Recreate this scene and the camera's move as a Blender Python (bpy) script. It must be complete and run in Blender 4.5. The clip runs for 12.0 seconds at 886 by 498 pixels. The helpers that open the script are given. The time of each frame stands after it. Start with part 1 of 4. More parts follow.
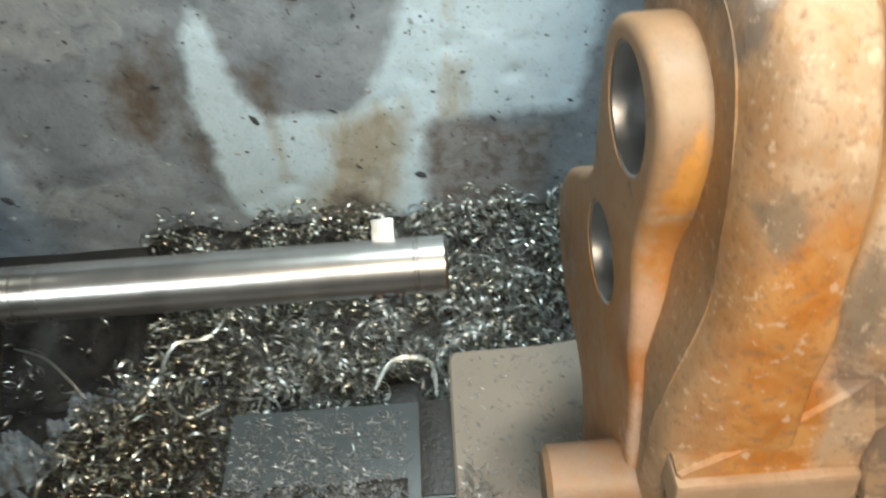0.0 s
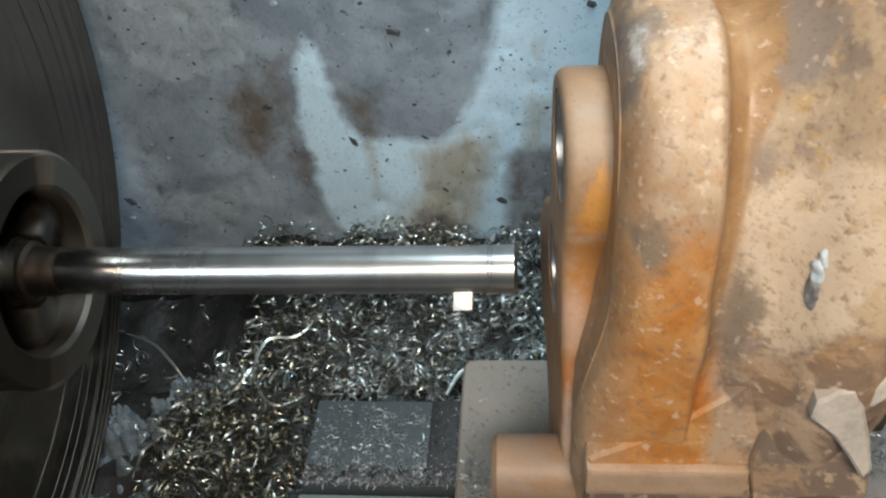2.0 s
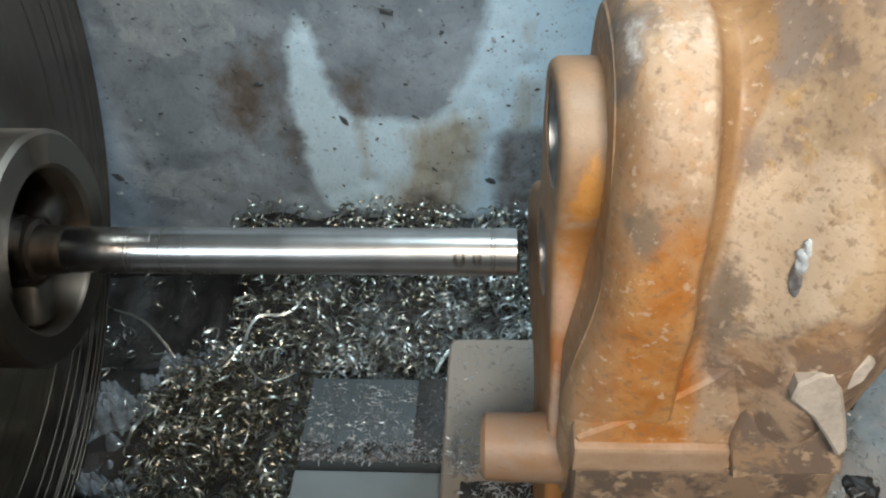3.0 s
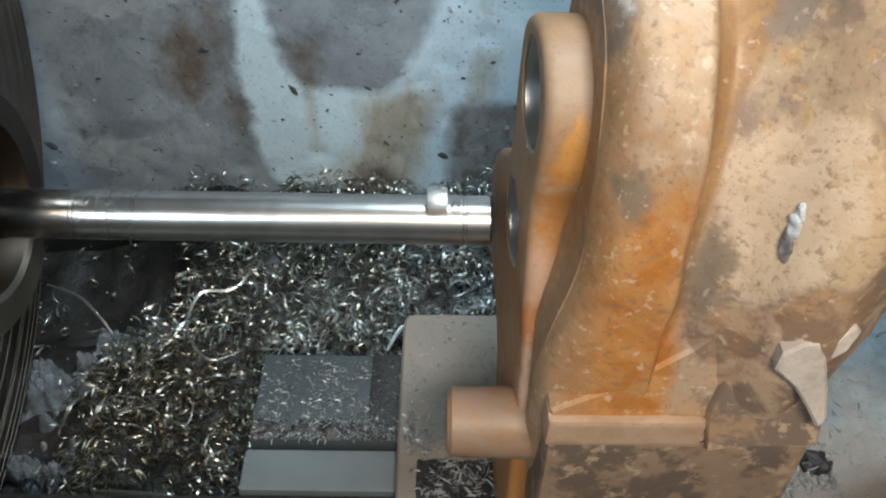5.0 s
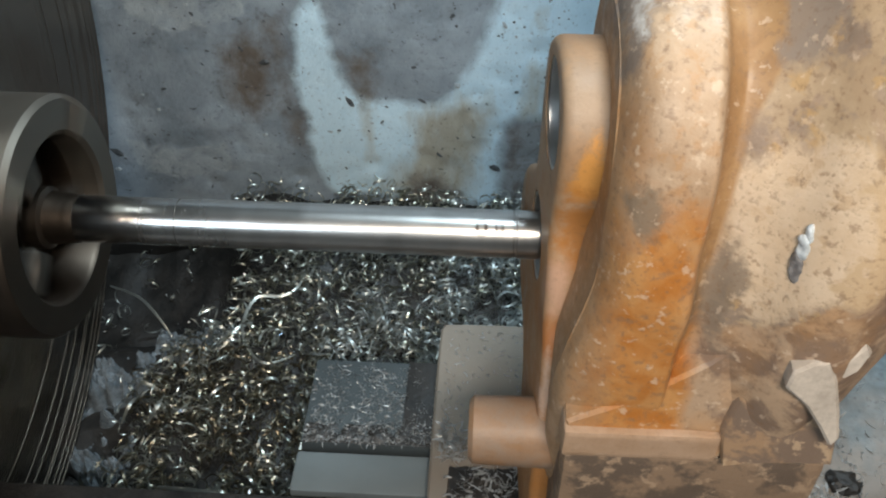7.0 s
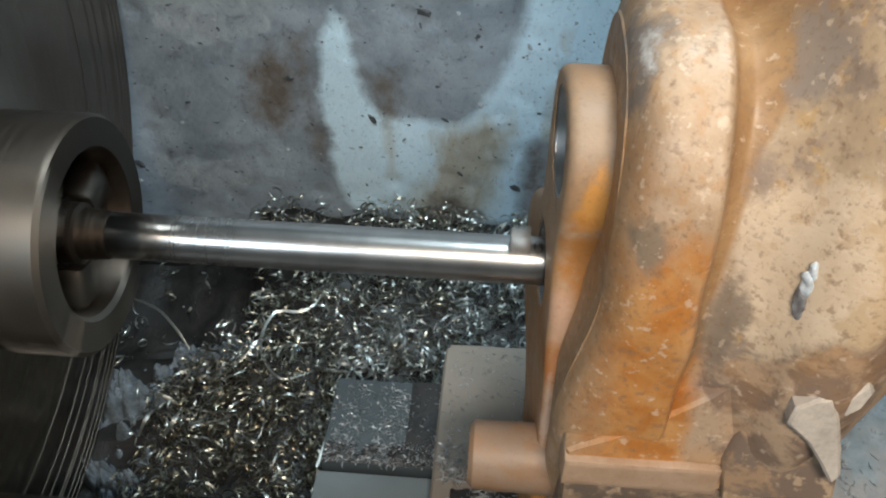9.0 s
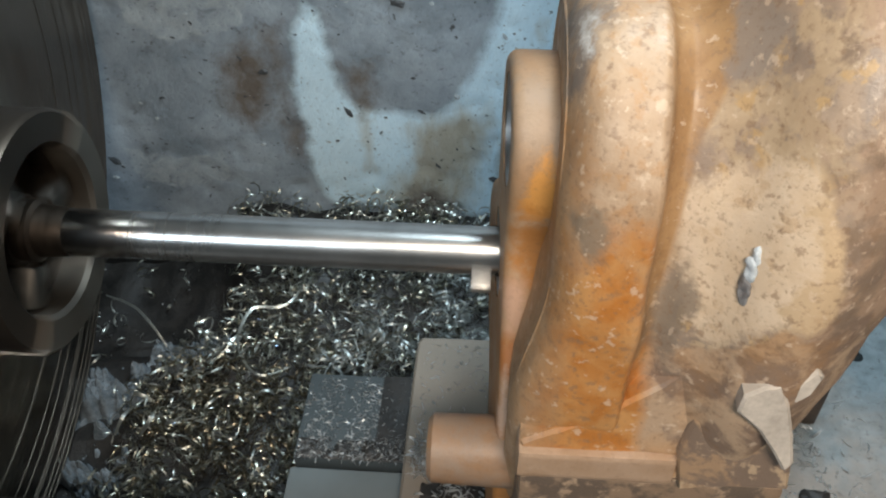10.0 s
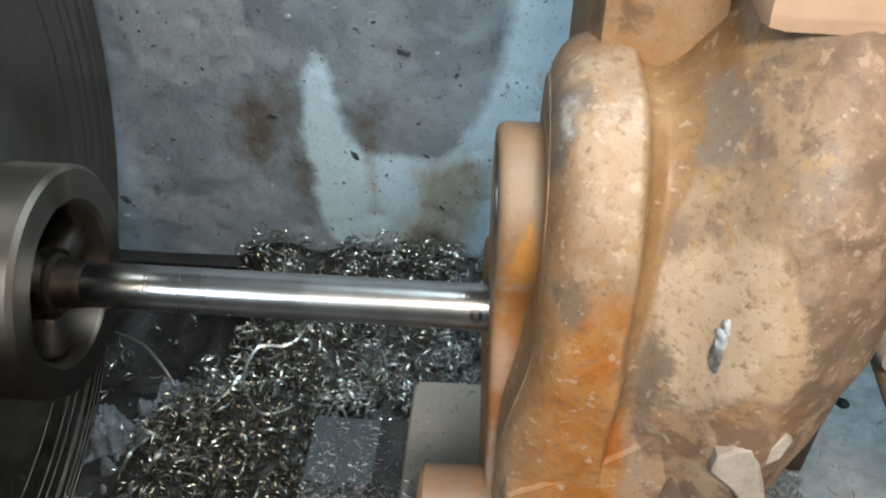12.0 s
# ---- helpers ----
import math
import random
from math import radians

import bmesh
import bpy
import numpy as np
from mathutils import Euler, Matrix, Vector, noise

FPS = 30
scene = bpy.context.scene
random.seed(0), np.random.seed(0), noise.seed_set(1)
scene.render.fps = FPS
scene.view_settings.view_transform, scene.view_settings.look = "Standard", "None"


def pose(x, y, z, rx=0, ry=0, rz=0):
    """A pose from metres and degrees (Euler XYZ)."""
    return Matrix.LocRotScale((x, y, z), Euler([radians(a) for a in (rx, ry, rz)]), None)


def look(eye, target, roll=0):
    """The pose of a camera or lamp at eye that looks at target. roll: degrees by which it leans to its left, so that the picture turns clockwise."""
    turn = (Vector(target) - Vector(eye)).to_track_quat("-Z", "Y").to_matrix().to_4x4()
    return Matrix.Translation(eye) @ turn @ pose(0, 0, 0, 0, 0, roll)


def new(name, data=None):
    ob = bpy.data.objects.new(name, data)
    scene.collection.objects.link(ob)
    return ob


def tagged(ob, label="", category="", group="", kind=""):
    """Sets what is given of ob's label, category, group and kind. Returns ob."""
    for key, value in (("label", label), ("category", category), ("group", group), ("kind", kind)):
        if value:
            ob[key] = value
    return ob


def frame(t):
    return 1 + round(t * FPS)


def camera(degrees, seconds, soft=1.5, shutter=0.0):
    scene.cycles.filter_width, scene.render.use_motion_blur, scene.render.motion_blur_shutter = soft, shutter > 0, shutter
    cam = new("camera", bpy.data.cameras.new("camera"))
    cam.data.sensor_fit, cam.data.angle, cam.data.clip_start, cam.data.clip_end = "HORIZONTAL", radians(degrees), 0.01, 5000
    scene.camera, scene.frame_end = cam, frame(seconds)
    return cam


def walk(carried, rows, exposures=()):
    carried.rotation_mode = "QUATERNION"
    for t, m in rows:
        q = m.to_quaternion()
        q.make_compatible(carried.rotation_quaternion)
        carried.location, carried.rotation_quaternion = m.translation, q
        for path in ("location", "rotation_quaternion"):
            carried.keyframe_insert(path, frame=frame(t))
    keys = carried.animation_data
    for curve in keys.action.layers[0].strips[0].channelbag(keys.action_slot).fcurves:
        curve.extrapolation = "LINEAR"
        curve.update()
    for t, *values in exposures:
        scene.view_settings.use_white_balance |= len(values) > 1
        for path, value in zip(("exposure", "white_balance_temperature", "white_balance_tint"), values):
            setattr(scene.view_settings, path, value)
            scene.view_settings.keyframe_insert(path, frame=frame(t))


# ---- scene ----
cam = camera(54.0, 12.0, soft=2.1, shutter=0.5)
PATH = [
    (0, (0.5782, -0.6588, 0.6383), (0.5751, 0.2898, -0.2506), -4.32),
    (0.5, (0.6250, -0.6740, 0.6910), (0.4560, 0.8150, -0.6330), -7.30),
    (1, (0.6850, -0.7140, 0.6060), (0.4120, 0.8080, -0.6630), -10.00),
    (1.5, (0.5171, -0.6969, 0.7182), (0.4045, 0.2848, -0.1266), -4.78),
    (2, (0.5890, -0.7930, 0.7180), (0.4030, 0.7140, -0.5830), -5.00),
    (2.5, (0.5530, -0.8080, 0.7320), (0.3980, 0.6800, -0.5950), -4.00),
    (3, (0.5540, -0.8050, 0.7390), (0.4270, 0.6700, -0.6060), -3.00),
    (3.2, (0.5420, -0.8015, 0.7410), (0.4600, 0.1580, -0.1310), -2.70),
    (4.8, (0.4972, -0.7775, 0.6953), (0.5174, 0.1665, -0.1983), 1.51),
    (5, (0.5095, -0.7861, 0.6952), (0.5252, 0.1584, -0.1980), 1.54),
    (5.5, (0.4950, -0.7840, 0.7120), (0.5017, 0.1547, -0.1873), 1.94),
    (6, (0.5125, -0.8029, 0.7149), (0.4906, 0.1416, -0.1781), 0.91),
    (6.5, (0.5217, -0.8059, 0.7209), (0.4791, 0.1411, -0.1688), 0.14),
    (7, (0.5076, -0.8058, 0.7192), (0.4493, 0.1457, -0.1647), -0.26),
    (9, (0.4786, -0.7974, 0.7298), (0.4077, 0.1663, -0.1398), 0.62),
    (9.5, (0.5158, -0.7740, 0.7288), (0.4459, 0.1798, -0.1517), 0.32),
    (10, (0.5165, -0.7856, 0.7177), (0.4543, 0.1728, -0.1585), 0.09),
    (10.5, (0.5355, -0.7745, 0.7184), (0.4782, 0.1770, -0.1656), 0.18),
    (11, (0.5755, -0.7851, 0.6910), (0.4953, 0.1785, -0.1779), -0.89),
    (11.5, (0.5370, -0.7912, 0.7460), (0.4620, 0.1918, -0.1050), 0.40),
    (12, (0.5182, -0.7920, 0.7774), (0.4489, 0.1909, -0.0706), 0.46),
]
walk(cam, [(t, look(eye, target, roll)) for t, eye, target, roll in PATH], [(0, 0.36, 7400, 10), (0.5, 0.15, 7050, 10), (1.0, 0.09, 6850, 10), (1.6, 0.03, 6600, 10), (2.2, 0.02, 6550, 10), (12, 0.02, 6500, 10)])

# ---- world and lights: dim workshop, one warm work lamp, unseen cool lights added front left and overhead ----
world = bpy.data.worlds.new("workshop_world")
scene.world = world
world.use_nodes = True
wn = world.node_tree.nodes
sky = wn.new("ShaderNodeTexSky")
sky.sky_type, sky.sun_disc, sky.sun_elevation = "NISHITA", False, radians(35)
world.node_tree.links.new(sky.outputs[0], wn["Background"].inputs[0])
wn["Background"].inputs[1].default_value = 0.1


def area_lamp(name, eye, target, w, h, power, color):
    data = bpy.data.lights.new(name, "AREA")
    data.shape, data.size, data.size_y, data.energy, data.color = "RECTANGLE", w, h, power, color
    ob = new(name, data)
    ob.matrix_world = look(eye, target)
    return ob


area_lamp("work_lamp", (0.80, -1.50, 1.50), (0.65, 0, 0), 0.55, 0.22, 43, (1.0, 0.88, 0.74))
# unseen cool source, put in for the bluish highlight on the bar's left half
area_lamp("cool_front_light", (-0.9, -2.6, 1.9), (0.1, 0.3, -0.3), 1.0, 1.0, 38, (0.72, 0.88, 1.0))
# overhead fill added to brighten the guard wall and swarf, no fitting there
area_lamp("wall_fill", (1.10, 0.50, 2.3), (0.50, 1.0, -0.5), 1.2, 0.2, 82, (0.71, 0.895, 1.0))


# ---- materials ----
def nodes(name):
    m = bpy.data.materials.new(name)
    m.use_nodes = True
    return m, m.node_tree.nodes, m.node_tree.links, m.node_tree.nodes["Principled BSDF"]


def noise_tex(N, L, scale, detail=4.0, rough=0.6, distort=0.0, vec=None):
    n = N.new("ShaderNodeTexNoise")
    n.inputs["Scale"].default_value, n.inputs["Detail"].default_value = scale, detail
    n.inputs["Roughness"].default_value, n.inputs["Distortion"].default_value = rough, distort
    if vec is not None:
        L.new(vec, n.inputs["Vector"])
    return n.outputs["Fac"]


def coords(N, L, stretch=(1, 1, 1)):
    tc, mp = N.new("ShaderNodeTexCoord"), N.new("ShaderNodeMapping")
    mp.inputs["Scale"].default_value = stretch
    L.new(tc.outputs["Object"], mp.inputs["Vector"])
    return mp.outputs["Vector"]


def ramp(N, L, fac, stops):
    r = N.new("ShaderNodeValToRGB")
    e = r.color_ramp.elements
    while len(e) < len(stops):
        e.new(0.5)
    for k, (p, c) in zip(e, stops):
        k.position, k.color = p, (*(c if isinstance(c, tuple) else (c, c, c)), 1)
    L.new(fac, r.inputs[0])
    return r.outputs[0]


def mix(N, L, fac, a, b, kind="MIX"):
    m = N.new("ShaderNodeMix")
    m.data_type, m.blend_type = "RGBA", kind
    for sock, v in ((0, fac), (6, a), (7, b)):
        if isinstance(v, (int, float)):
            m.inputs[sock].default_value = v
        elif isinstance(v, tuple):
            m.inputs[sock].default_value = (*v, 1)
        else:
            L.new(v, m.inputs[sock])
    return m.outputs[2]


def bump(N, L, bsdf, height, strength, dist):
    b = N.new("ShaderNodeBump")
    b.inputs["Strength"].default_value, b.inputs["Distance"].default_value = strength, dist
    L.new(height, b.inputs["Height"])
    L.new(b.outputs[0], bsdf.inputs["Normal"])


def split(N, L, v):
    n = N.new("ShaderNodeSeparateXYZ")
    L.new(v, n.inputs[0])
    return n.outputs


def sums(N, L, a, ka, b, kb, c=0.0):
    """ka * a + kb * b + c"""
    p, q = N.new("ShaderNodeMath"), N.new("ShaderNodeMath")
    p.operation = q.operation = "MULTIPLY_ADD"
    L.new(a, p.inputs[0])
    p.inputs[1].default_value, p.inputs[2].default_value = ka, c
    L.new(b, q.inputs[0])
    q.inputs[1].default_value = kb
    L.new(p.outputs[0], q.inputs[2])
    return q.outputs[0]


def spot(N, L, v, place, size, wobble):
    """A blotch of the given half sizes round a place, with a ragged rim: 1 inside, 0 outside."""
    mp, ln = N.new("ShaderNodeMapping"), N.new("ShaderNodeVectorMath")
    mp.inputs["Location"].default_value = [-p / k for p, k in zip(place, size)]
    mp.inputs["Scale"].default_value = [1 / k for k in size]
    L.new(v, mp.inputs["Vector"])
    ln.operation = "LENGTH"
    L.new(mp.outputs[0], ln.inputs[0])
    return ramp(N, L, sums(N, L, ln.outputs["Value"], 0.5, wobble, 1.8, -0.9), [(0.30, 0.85), (0.62, 0.0)])


def rusty(name, pale, mid, rust, dark, balance=0.5, gloss=0.5, rise=0.12, spots=()):
    """Rust over worn primer: rust gathers low on the casting, below the height rise; spots: (place, half sizes, colour)."""
    m, N, L, B = nodes(name)
    v = coords(N, L)
    big, small, fine = noise_tex(N, L, 6, 7, 0.68, 0.1, v), noise_tex(N, L, 26, 8, 0.74, 0.1, v), noise_tex(N, L, 170, 5, 0.7, 0, v)
    low = noise_tex(N, L, 11, 8, 0.72, 0.15, v)
    z = split(N, L, v)[2]
    c = mix(N, L, ramp(N, L, small, [(0.40, 0.0), (0.62, 1.0)]), mid, pale)
    run = sums(N, L, z, -2.2, big, 2.4, 2.2 * rise - 1.2 + 0.5 - balance)
    c = mix(N, L, ramp(N, L, run, [(0.30, 0.0), (0.75, 1.0)]), c, mix(N, L, ramp(N, L, small, [(0.35, 0.0), (0.6, 1.0)]), rust, tuple(0.55 * a + 0.45 * b for a, b in zip(rust, mid))))
    c = mix(N, L, ramp(N, L, low, [(0.36, 0.7), (0.44, 0.0)]), c, dark)
    flake = ramp(N, L, noise_tex(N, L, 60, 6, 0.75, 0.1, v), [(0.60, 0.0), (0.66, 0.6)])
    c = mix(N, L, flake, c, pale)
    for place, size, colour in spots:
        c = mix(N, L, spot(N, L, v, place, size, small), c, colour)
    c = mix(N, L, ramp(N, L, fine, [(0.30, 0.35), (0.45, 0.0)]), c, dark)
    L.new(c, B.inputs["Base Color"])
    L.new(ramp(N, L, small, [(0.3, gloss - 0.12), (0.7, gloss + 0.2)]), B.inputs["Roughness"])
    bump(N, L, B, mix(N, L, 0.35, small, fine), 0.5, 0.0035)
    return m


def metal(name, color, rough, streak=(1, 1, 1), scale=60, vary=0.35, depth=0.0006, metallic=1.0, spread=1.0):
    m, N, L, B = nodes(name)
    v = coords(N, L, streak)
    n, b = noise_tex(N, L, scale, 5, 0.6, 0, v), noise_tex(N, L, 7, 3, 0.6, 0.5, coords(N, L))
    k = tuple(x * (1 - vary) for x in color)
    L.new(mix(N, L, mix(N, L, 0.5, n, b), k, color), B.inputs["Base Color"])
    L.new(ramp(N, L, n, [(0.3, max(rough - 0.07 * spread, 0.04)), (0.7, rough + 0.1 * spread)]), B.inputs["Roughness"])
    B.inputs["Metallic"].default_value = metallic
    bump(N, L, B, n, 0.4, depth)
    return m


def plain_rough(name, a, b, scale, rough, depth):
    m, N, L, B = nodes(name)
    v = coords(N, L)
    n, f2 = noise_tex(N, L, scale, 6, 0.65, 0.4, v), noise_tex(N, L, scale * 9, 4, 0.6, 0, v)
    L.new(mix(N, L, ramp(N, L, mix(N, L, 0.35, n, f2), [(0.38, 0.0), (0.62, 1.0)]), a, b), B.inputs["Base Color"])
    L.new(ramp(N, L, n, [(0.3, rough - 0.12), (0.7, rough + 0.12)]), B.inputs["Roughness"])
    bump(N, L, B, mix(N, L, 0.5, n, f2), 0.5, depth)
    return m


def mottled(name, dark, mid, pale, scale):
    """Crisp patches of three paint layers worn through to one another."""
    m, N, L, B = nodes(name)
    v = coords(N, L)
    a, b, f2 = noise_tex(N, L, scale, 8, 0.64, 0.15, v), noise_tex(N, L, scale * 2.3, 7, 0.66, 0.1, v), noise_tex(N, L, 160, 4, 0.65, 0, v)
    c = mix(N, L, ramp(N, L, a, [(0.46, 0.0), (0.52, 1.0)]), dark, mid)
    c = mix(N, L, ramp(N, L, b, [(0.54, 0.0), (0.60, 0.8)]), c, pale)
    c = mix(N, L, ramp(N, L, b, [(0.36, 0.6), (0.42, 0.0)]), c, dark)
    L.new(c, B.inputs["Base Color"])
    L.new(ramp(N, L, b, [(0.38, 0.32), (0.62, 0.65)]), B.inputs["Roughness"])
    bump(N, L, B, mix(N, L, 0.35, b, f2), 0.5, 0.004)
    return m


RUST = rusty("rusted_casting_paint", (0.41, 0.265, 0.16), (0.37, 0.205, 0.098), (0.38, 0.155, 0.038), (0.15, 0.09, 0.055), 0.5, 0.46, 0.20, [
    ((0.615, -0.11, 0.265), (0.06, 0.07, 0.05), (0.33, 0.235, 0.16)), ((0.618, -0.12, 0.190), (0.016, 0.05, 0.045), (0.64, 0.30, 0.07)), ((0.615, -0.105, 0.105), (0.03, 0.06, 0.055), (0.40, 0.16, 0.035)),
    ((0.598, -0.12, 0.030), (0.014, 0.05, 0.040), (0.48, 0.30, 0.21)), ((0.605, -0.135, -0.040), (0.05, 0.05, 0.024), (0.30, 0.11, 0.03)), ((0.594, -0.16, -0.12), (0.006, 0.05, 0.06), (0.50, 0.36, 0.28)),
    ((0.628, -0.16, -0.13), (0.012, 0.06, 0.10), (0.26, 0.14, 0.065)), ((0.555, 0.05, 0.06), (0.022, 0.40, 0.50), (0.29, 0.20, 0.13))])


def ragged(N, L, key, by, lo, hi, much):
    """A mark stored on the mesh, its rim broken up by a noise."""
    a = N.new("ShaderNodeAttribute")
    a.attribute_name = key
    return ramp(N, L, sums(N, L, a.outputs["Fac"], 0.5, by, 0.5 * much, 0.25 - 0.25 * much), [(lo, 0.0), (hi, 1.0)])


def housing_paint():
    """One worn coat over the casting: tan drum gone rusty low down, brown groove, flaking ochre body with one sound pale patch."""
    m, N, L, B = nodes("worn_housing_paint")
    v = coords(N, L)
    big, small, fine = noise_tex(N, L, 6, 5, 0.6, 0.1, v), noise_tex(N, L, 24, 6, 0.62, 0.1, v), noise_tex(N, L, 150, 4, 0.6, 0, v)
    blot, speck = noise_tex(N, L, 30, 5, 0.55, 0.3, v), noise_tex(N, L, 80, 4, 0.6, 0, v)
    patch = noise_tex(N, L, 23, 7, 0.62, 0.4, v)
    x, _, z = split(N, L, v)
    drum = mix(N, L, ramp(N, L, small, [(0.36, 0.0), (0.64, 1.0)]), (0.37, 0.255, 0.165), (0.465, 0.34, 0.235))
    drum = mix(N, L, ramp(N, L, big, [(0.38, 0.7), (0.58, 0.0)]), drum, (0.36, 0.225, 0.12))
    drum = mix(N, L, ramp(N, L, noise_tex(N, L, 55, 6, 0.68, 0.2, v), [(0.52, 0.0), (0.60, 0.55)]), drum, (0.39, 0.215, 0.095))
    orange = mix(N, L, ramp(N, L, blot, [(0.38, 0.0), (0.62, 1.0)]), (0.40, 0.15, 0.03), (0.47, 0.235, 0.08))
    drum = mix(N, L, ragged(N, L, "rust", patch, 0.42, 0.60, 0.8), drum, orange)
    drum = mix(N, L, ramp(N, L, sums(N, L, x, 20, small, 0.5, -13.05), [(0.05, 0.45), (0.35, 0.0)]), drum, (0.33, 0.205, 0.115))
    ochre = mix(N, L, ramp(N, L, small, [(0.38, 0.0), (0.62, 1.0)]), (0.37, 0.265, 0.165), (0.46, 0.345, 0.225))
    grey = mix(N, L, ramp(N, L, blot, [(0.40, 0.0), (0.60, 1.0)]), (0.25, 0.19, 0.145), (0.38, 0.28, 0.20))
    body = mix(N, L, ramp(N, L, patch, [(0.46, 0.0), (0.52, 0.9)]), grey, ochre)
    body = mix(N, L, ramp(N, L, noise_tex(N, L, 26, 6, 0.6, 0.4, v), [(0.58, 0.0), (0.63, 0.8)]), body, (0.46, 0.30, 0.14))
    side = mix(N, L, ramp(N, L, blot, [(0.44, 0.0), (0.56, 1.0)]), (0.20, 0.14, 0.10), (0.31, 0.21, 0.145))
    side = mix(N, L, ramp(N, L, noise_tex(N, L, 48, 6, 0.66, 0.2, v), [(0.57, 0.0), (0.62, 0.75)]), side, (0.47, 0.345, 0.255))
    body = mix(N, L, ramp(N, L, sums(N, L, x, 7.0, patch, 1.2, -5.88), [(0.50, 0.0), (0.66, 0.9)]), body, side)
    low = mix(N, L, ramp(N, L, noise_tex(N, L, 20, 6, 0.6, 0.4, v), [(0.44, 0.0), (0.54, 1.0)]), (0.21, 0.145, 0.105), (0.41, 0.29, 0.195))
    low = mix(N, L, ramp(N, L, big, [(0.54, 0.0), (0.64, 0.4)]), low, (0.42, 0.215, 0.075))
    body = mix(N, L, ragged(N, L, "low", patch, 0.47, 0.53, 0.7), body, low)
    sound = mix(N, L, ramp(N, L, small, [(0.36, 0.0), (0.64, 1.0)]), (0.55, 0.415, 0.285), (0.62, 0.49, 0.36))
    sound = mix(N, L, ramp(N, L, sums(N, L, x, 12, patch, 1.0, -9.95), [(0.40, 0.0), (0.50, 0.8)]), sound, (0.47, 0.335, 0.20))
    sound = mix(N, L, ramp(N, L, noise_tex(N, L, 38, 6, 0.66, 0.3, v), [(0.56, 0.0), (0.63, 0.5)]), sound, (0.42, 0.28, 0.16))
    body = mix(N, L, ragged(N, L, "sound", patch, 0.44, 0.57, 1.1), body, sound)
    c = mix(N, L, ramp(N, L, sums(N, L, x, 20, small, 0.4, -14.6), [(0.10, 0.0), (0.40, 1.0)]), drum, body)
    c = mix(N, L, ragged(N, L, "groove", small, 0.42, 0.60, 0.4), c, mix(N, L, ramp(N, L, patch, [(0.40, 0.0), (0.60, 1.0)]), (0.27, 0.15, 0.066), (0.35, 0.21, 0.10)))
    for place, size, colour in (((0.645, -0.10, 0.345), (0.022, 0.05, 0.05), (0.17, 0.14, 0.12)), ((0.652, -0.105, 0.352), (0.012, 0.03, 0.016), (0.62, 0.59, 0.55)), ((0.656, -0.22, 0.225), (0.020, 0.05, 0.022), (0.21, 0.165, 0.12)), ((0.775, -0.15, 0.385), (0.018, 0.06, 0.05), (0.25, 0.205, 0.17)), ((0.742, -0.22, 0.125), (0.016, 0.06, 0.060), (0.21, 0.165, 0.125)), ((0.742, -0.2, 0.285), (0.010, 0.05, 0.03), (0.25, 0.185, 0.14))):
        c = mix(N, L, spot(N, L, v, place, size, small), c, colour)
    c = mix(N, L, ramp(N, L, speck, [(0.60, 0.0), (0.66, 0.55)]), c, (0.58, 0.45, 0.335))
    c = mix(N, L, ramp(N, L, speck, [(0.34, 0.55), (0.41, 0.0)]), c, (0.22, 0.135, 0.08))
    c = mix(N, L, ramp(N, L, fine, [(0.33, 0.4), (0.45, 0.0)]), c, (0.17, 0.105, 0.065))
    L.new(c, B.inputs["Base Color"])
    L.new(ramp(N, L, blot, [(0.36, 0.40), (0.64, 0.68)]), B.inputs["Roughness"])
    bump(N, L, B, mix(N, L, 0.3, mix(N, L, 0.55, small, speck), fine), 0.45, 0.005)
    return m


HOUSING = housing_paint()
LIP = rusty("worn_lip_paint", (0.44, 0.305, 0.21), (0.38, 0.25, 0.16), (0.34, 0.18, 0.085), (0.18, 0.115, 0.075), 0.5, 0.5, -0.25)
DARKRUST = rusty("dark_rust", (0.34, 0.24, 0.165), (0.23, 0.15, 0.10), (0.19, 0.11, 0.065), (0.08, 0.055, 0.04), 0.42)
DARKIRON = plain_rough("dark_oily_iron", (0.035, 0.026, 0.02), (0.085, 0.06, 0.045), 20, 0.55, 0.002)
LUMP = mottled("brown_mottled_casting", (0.19, 0.135, 0.10), (0.33, 0.215, 0.13), (0.47, 0.34, 0.22), 16)
FOOT = mottled("dark_mottled_casting", (0.12, 0.088, 0.066), (0.24, 0.165, 0.11), (0.38, 0.27, 0.18), 13)
RING = metal("dull_turning_mark", (0.20, 0.18, 0.158), 0.40)
NECK = rusty("neck_rust", (0.40, 0.27, 0.165), (0.34, 0.195, 0.09), (0.38, 0.165, 0.045), (0.14, 0.09, 0.055), 0.5, 0.5, 0.5)
BOSS = rusty("worn_boss_paint", (0.26, 0.185, 0.135), (0.27, 0.155, 0.085), (0.36, 0.16, 0.05), (0.15, 0.105, 0.08), 0.45, 0.42, -0.1)
LUG = plain_rough("pale_lug_primer", (0.58, 0.39, 0.27), (0.70, 0.49, 0.35), 9, 0.6, 0.002)
BORE = metal("machined_bore_steel", (0.78, 0.78, 0.77), 0.36, (4, 1, 1), 50, 0.3)


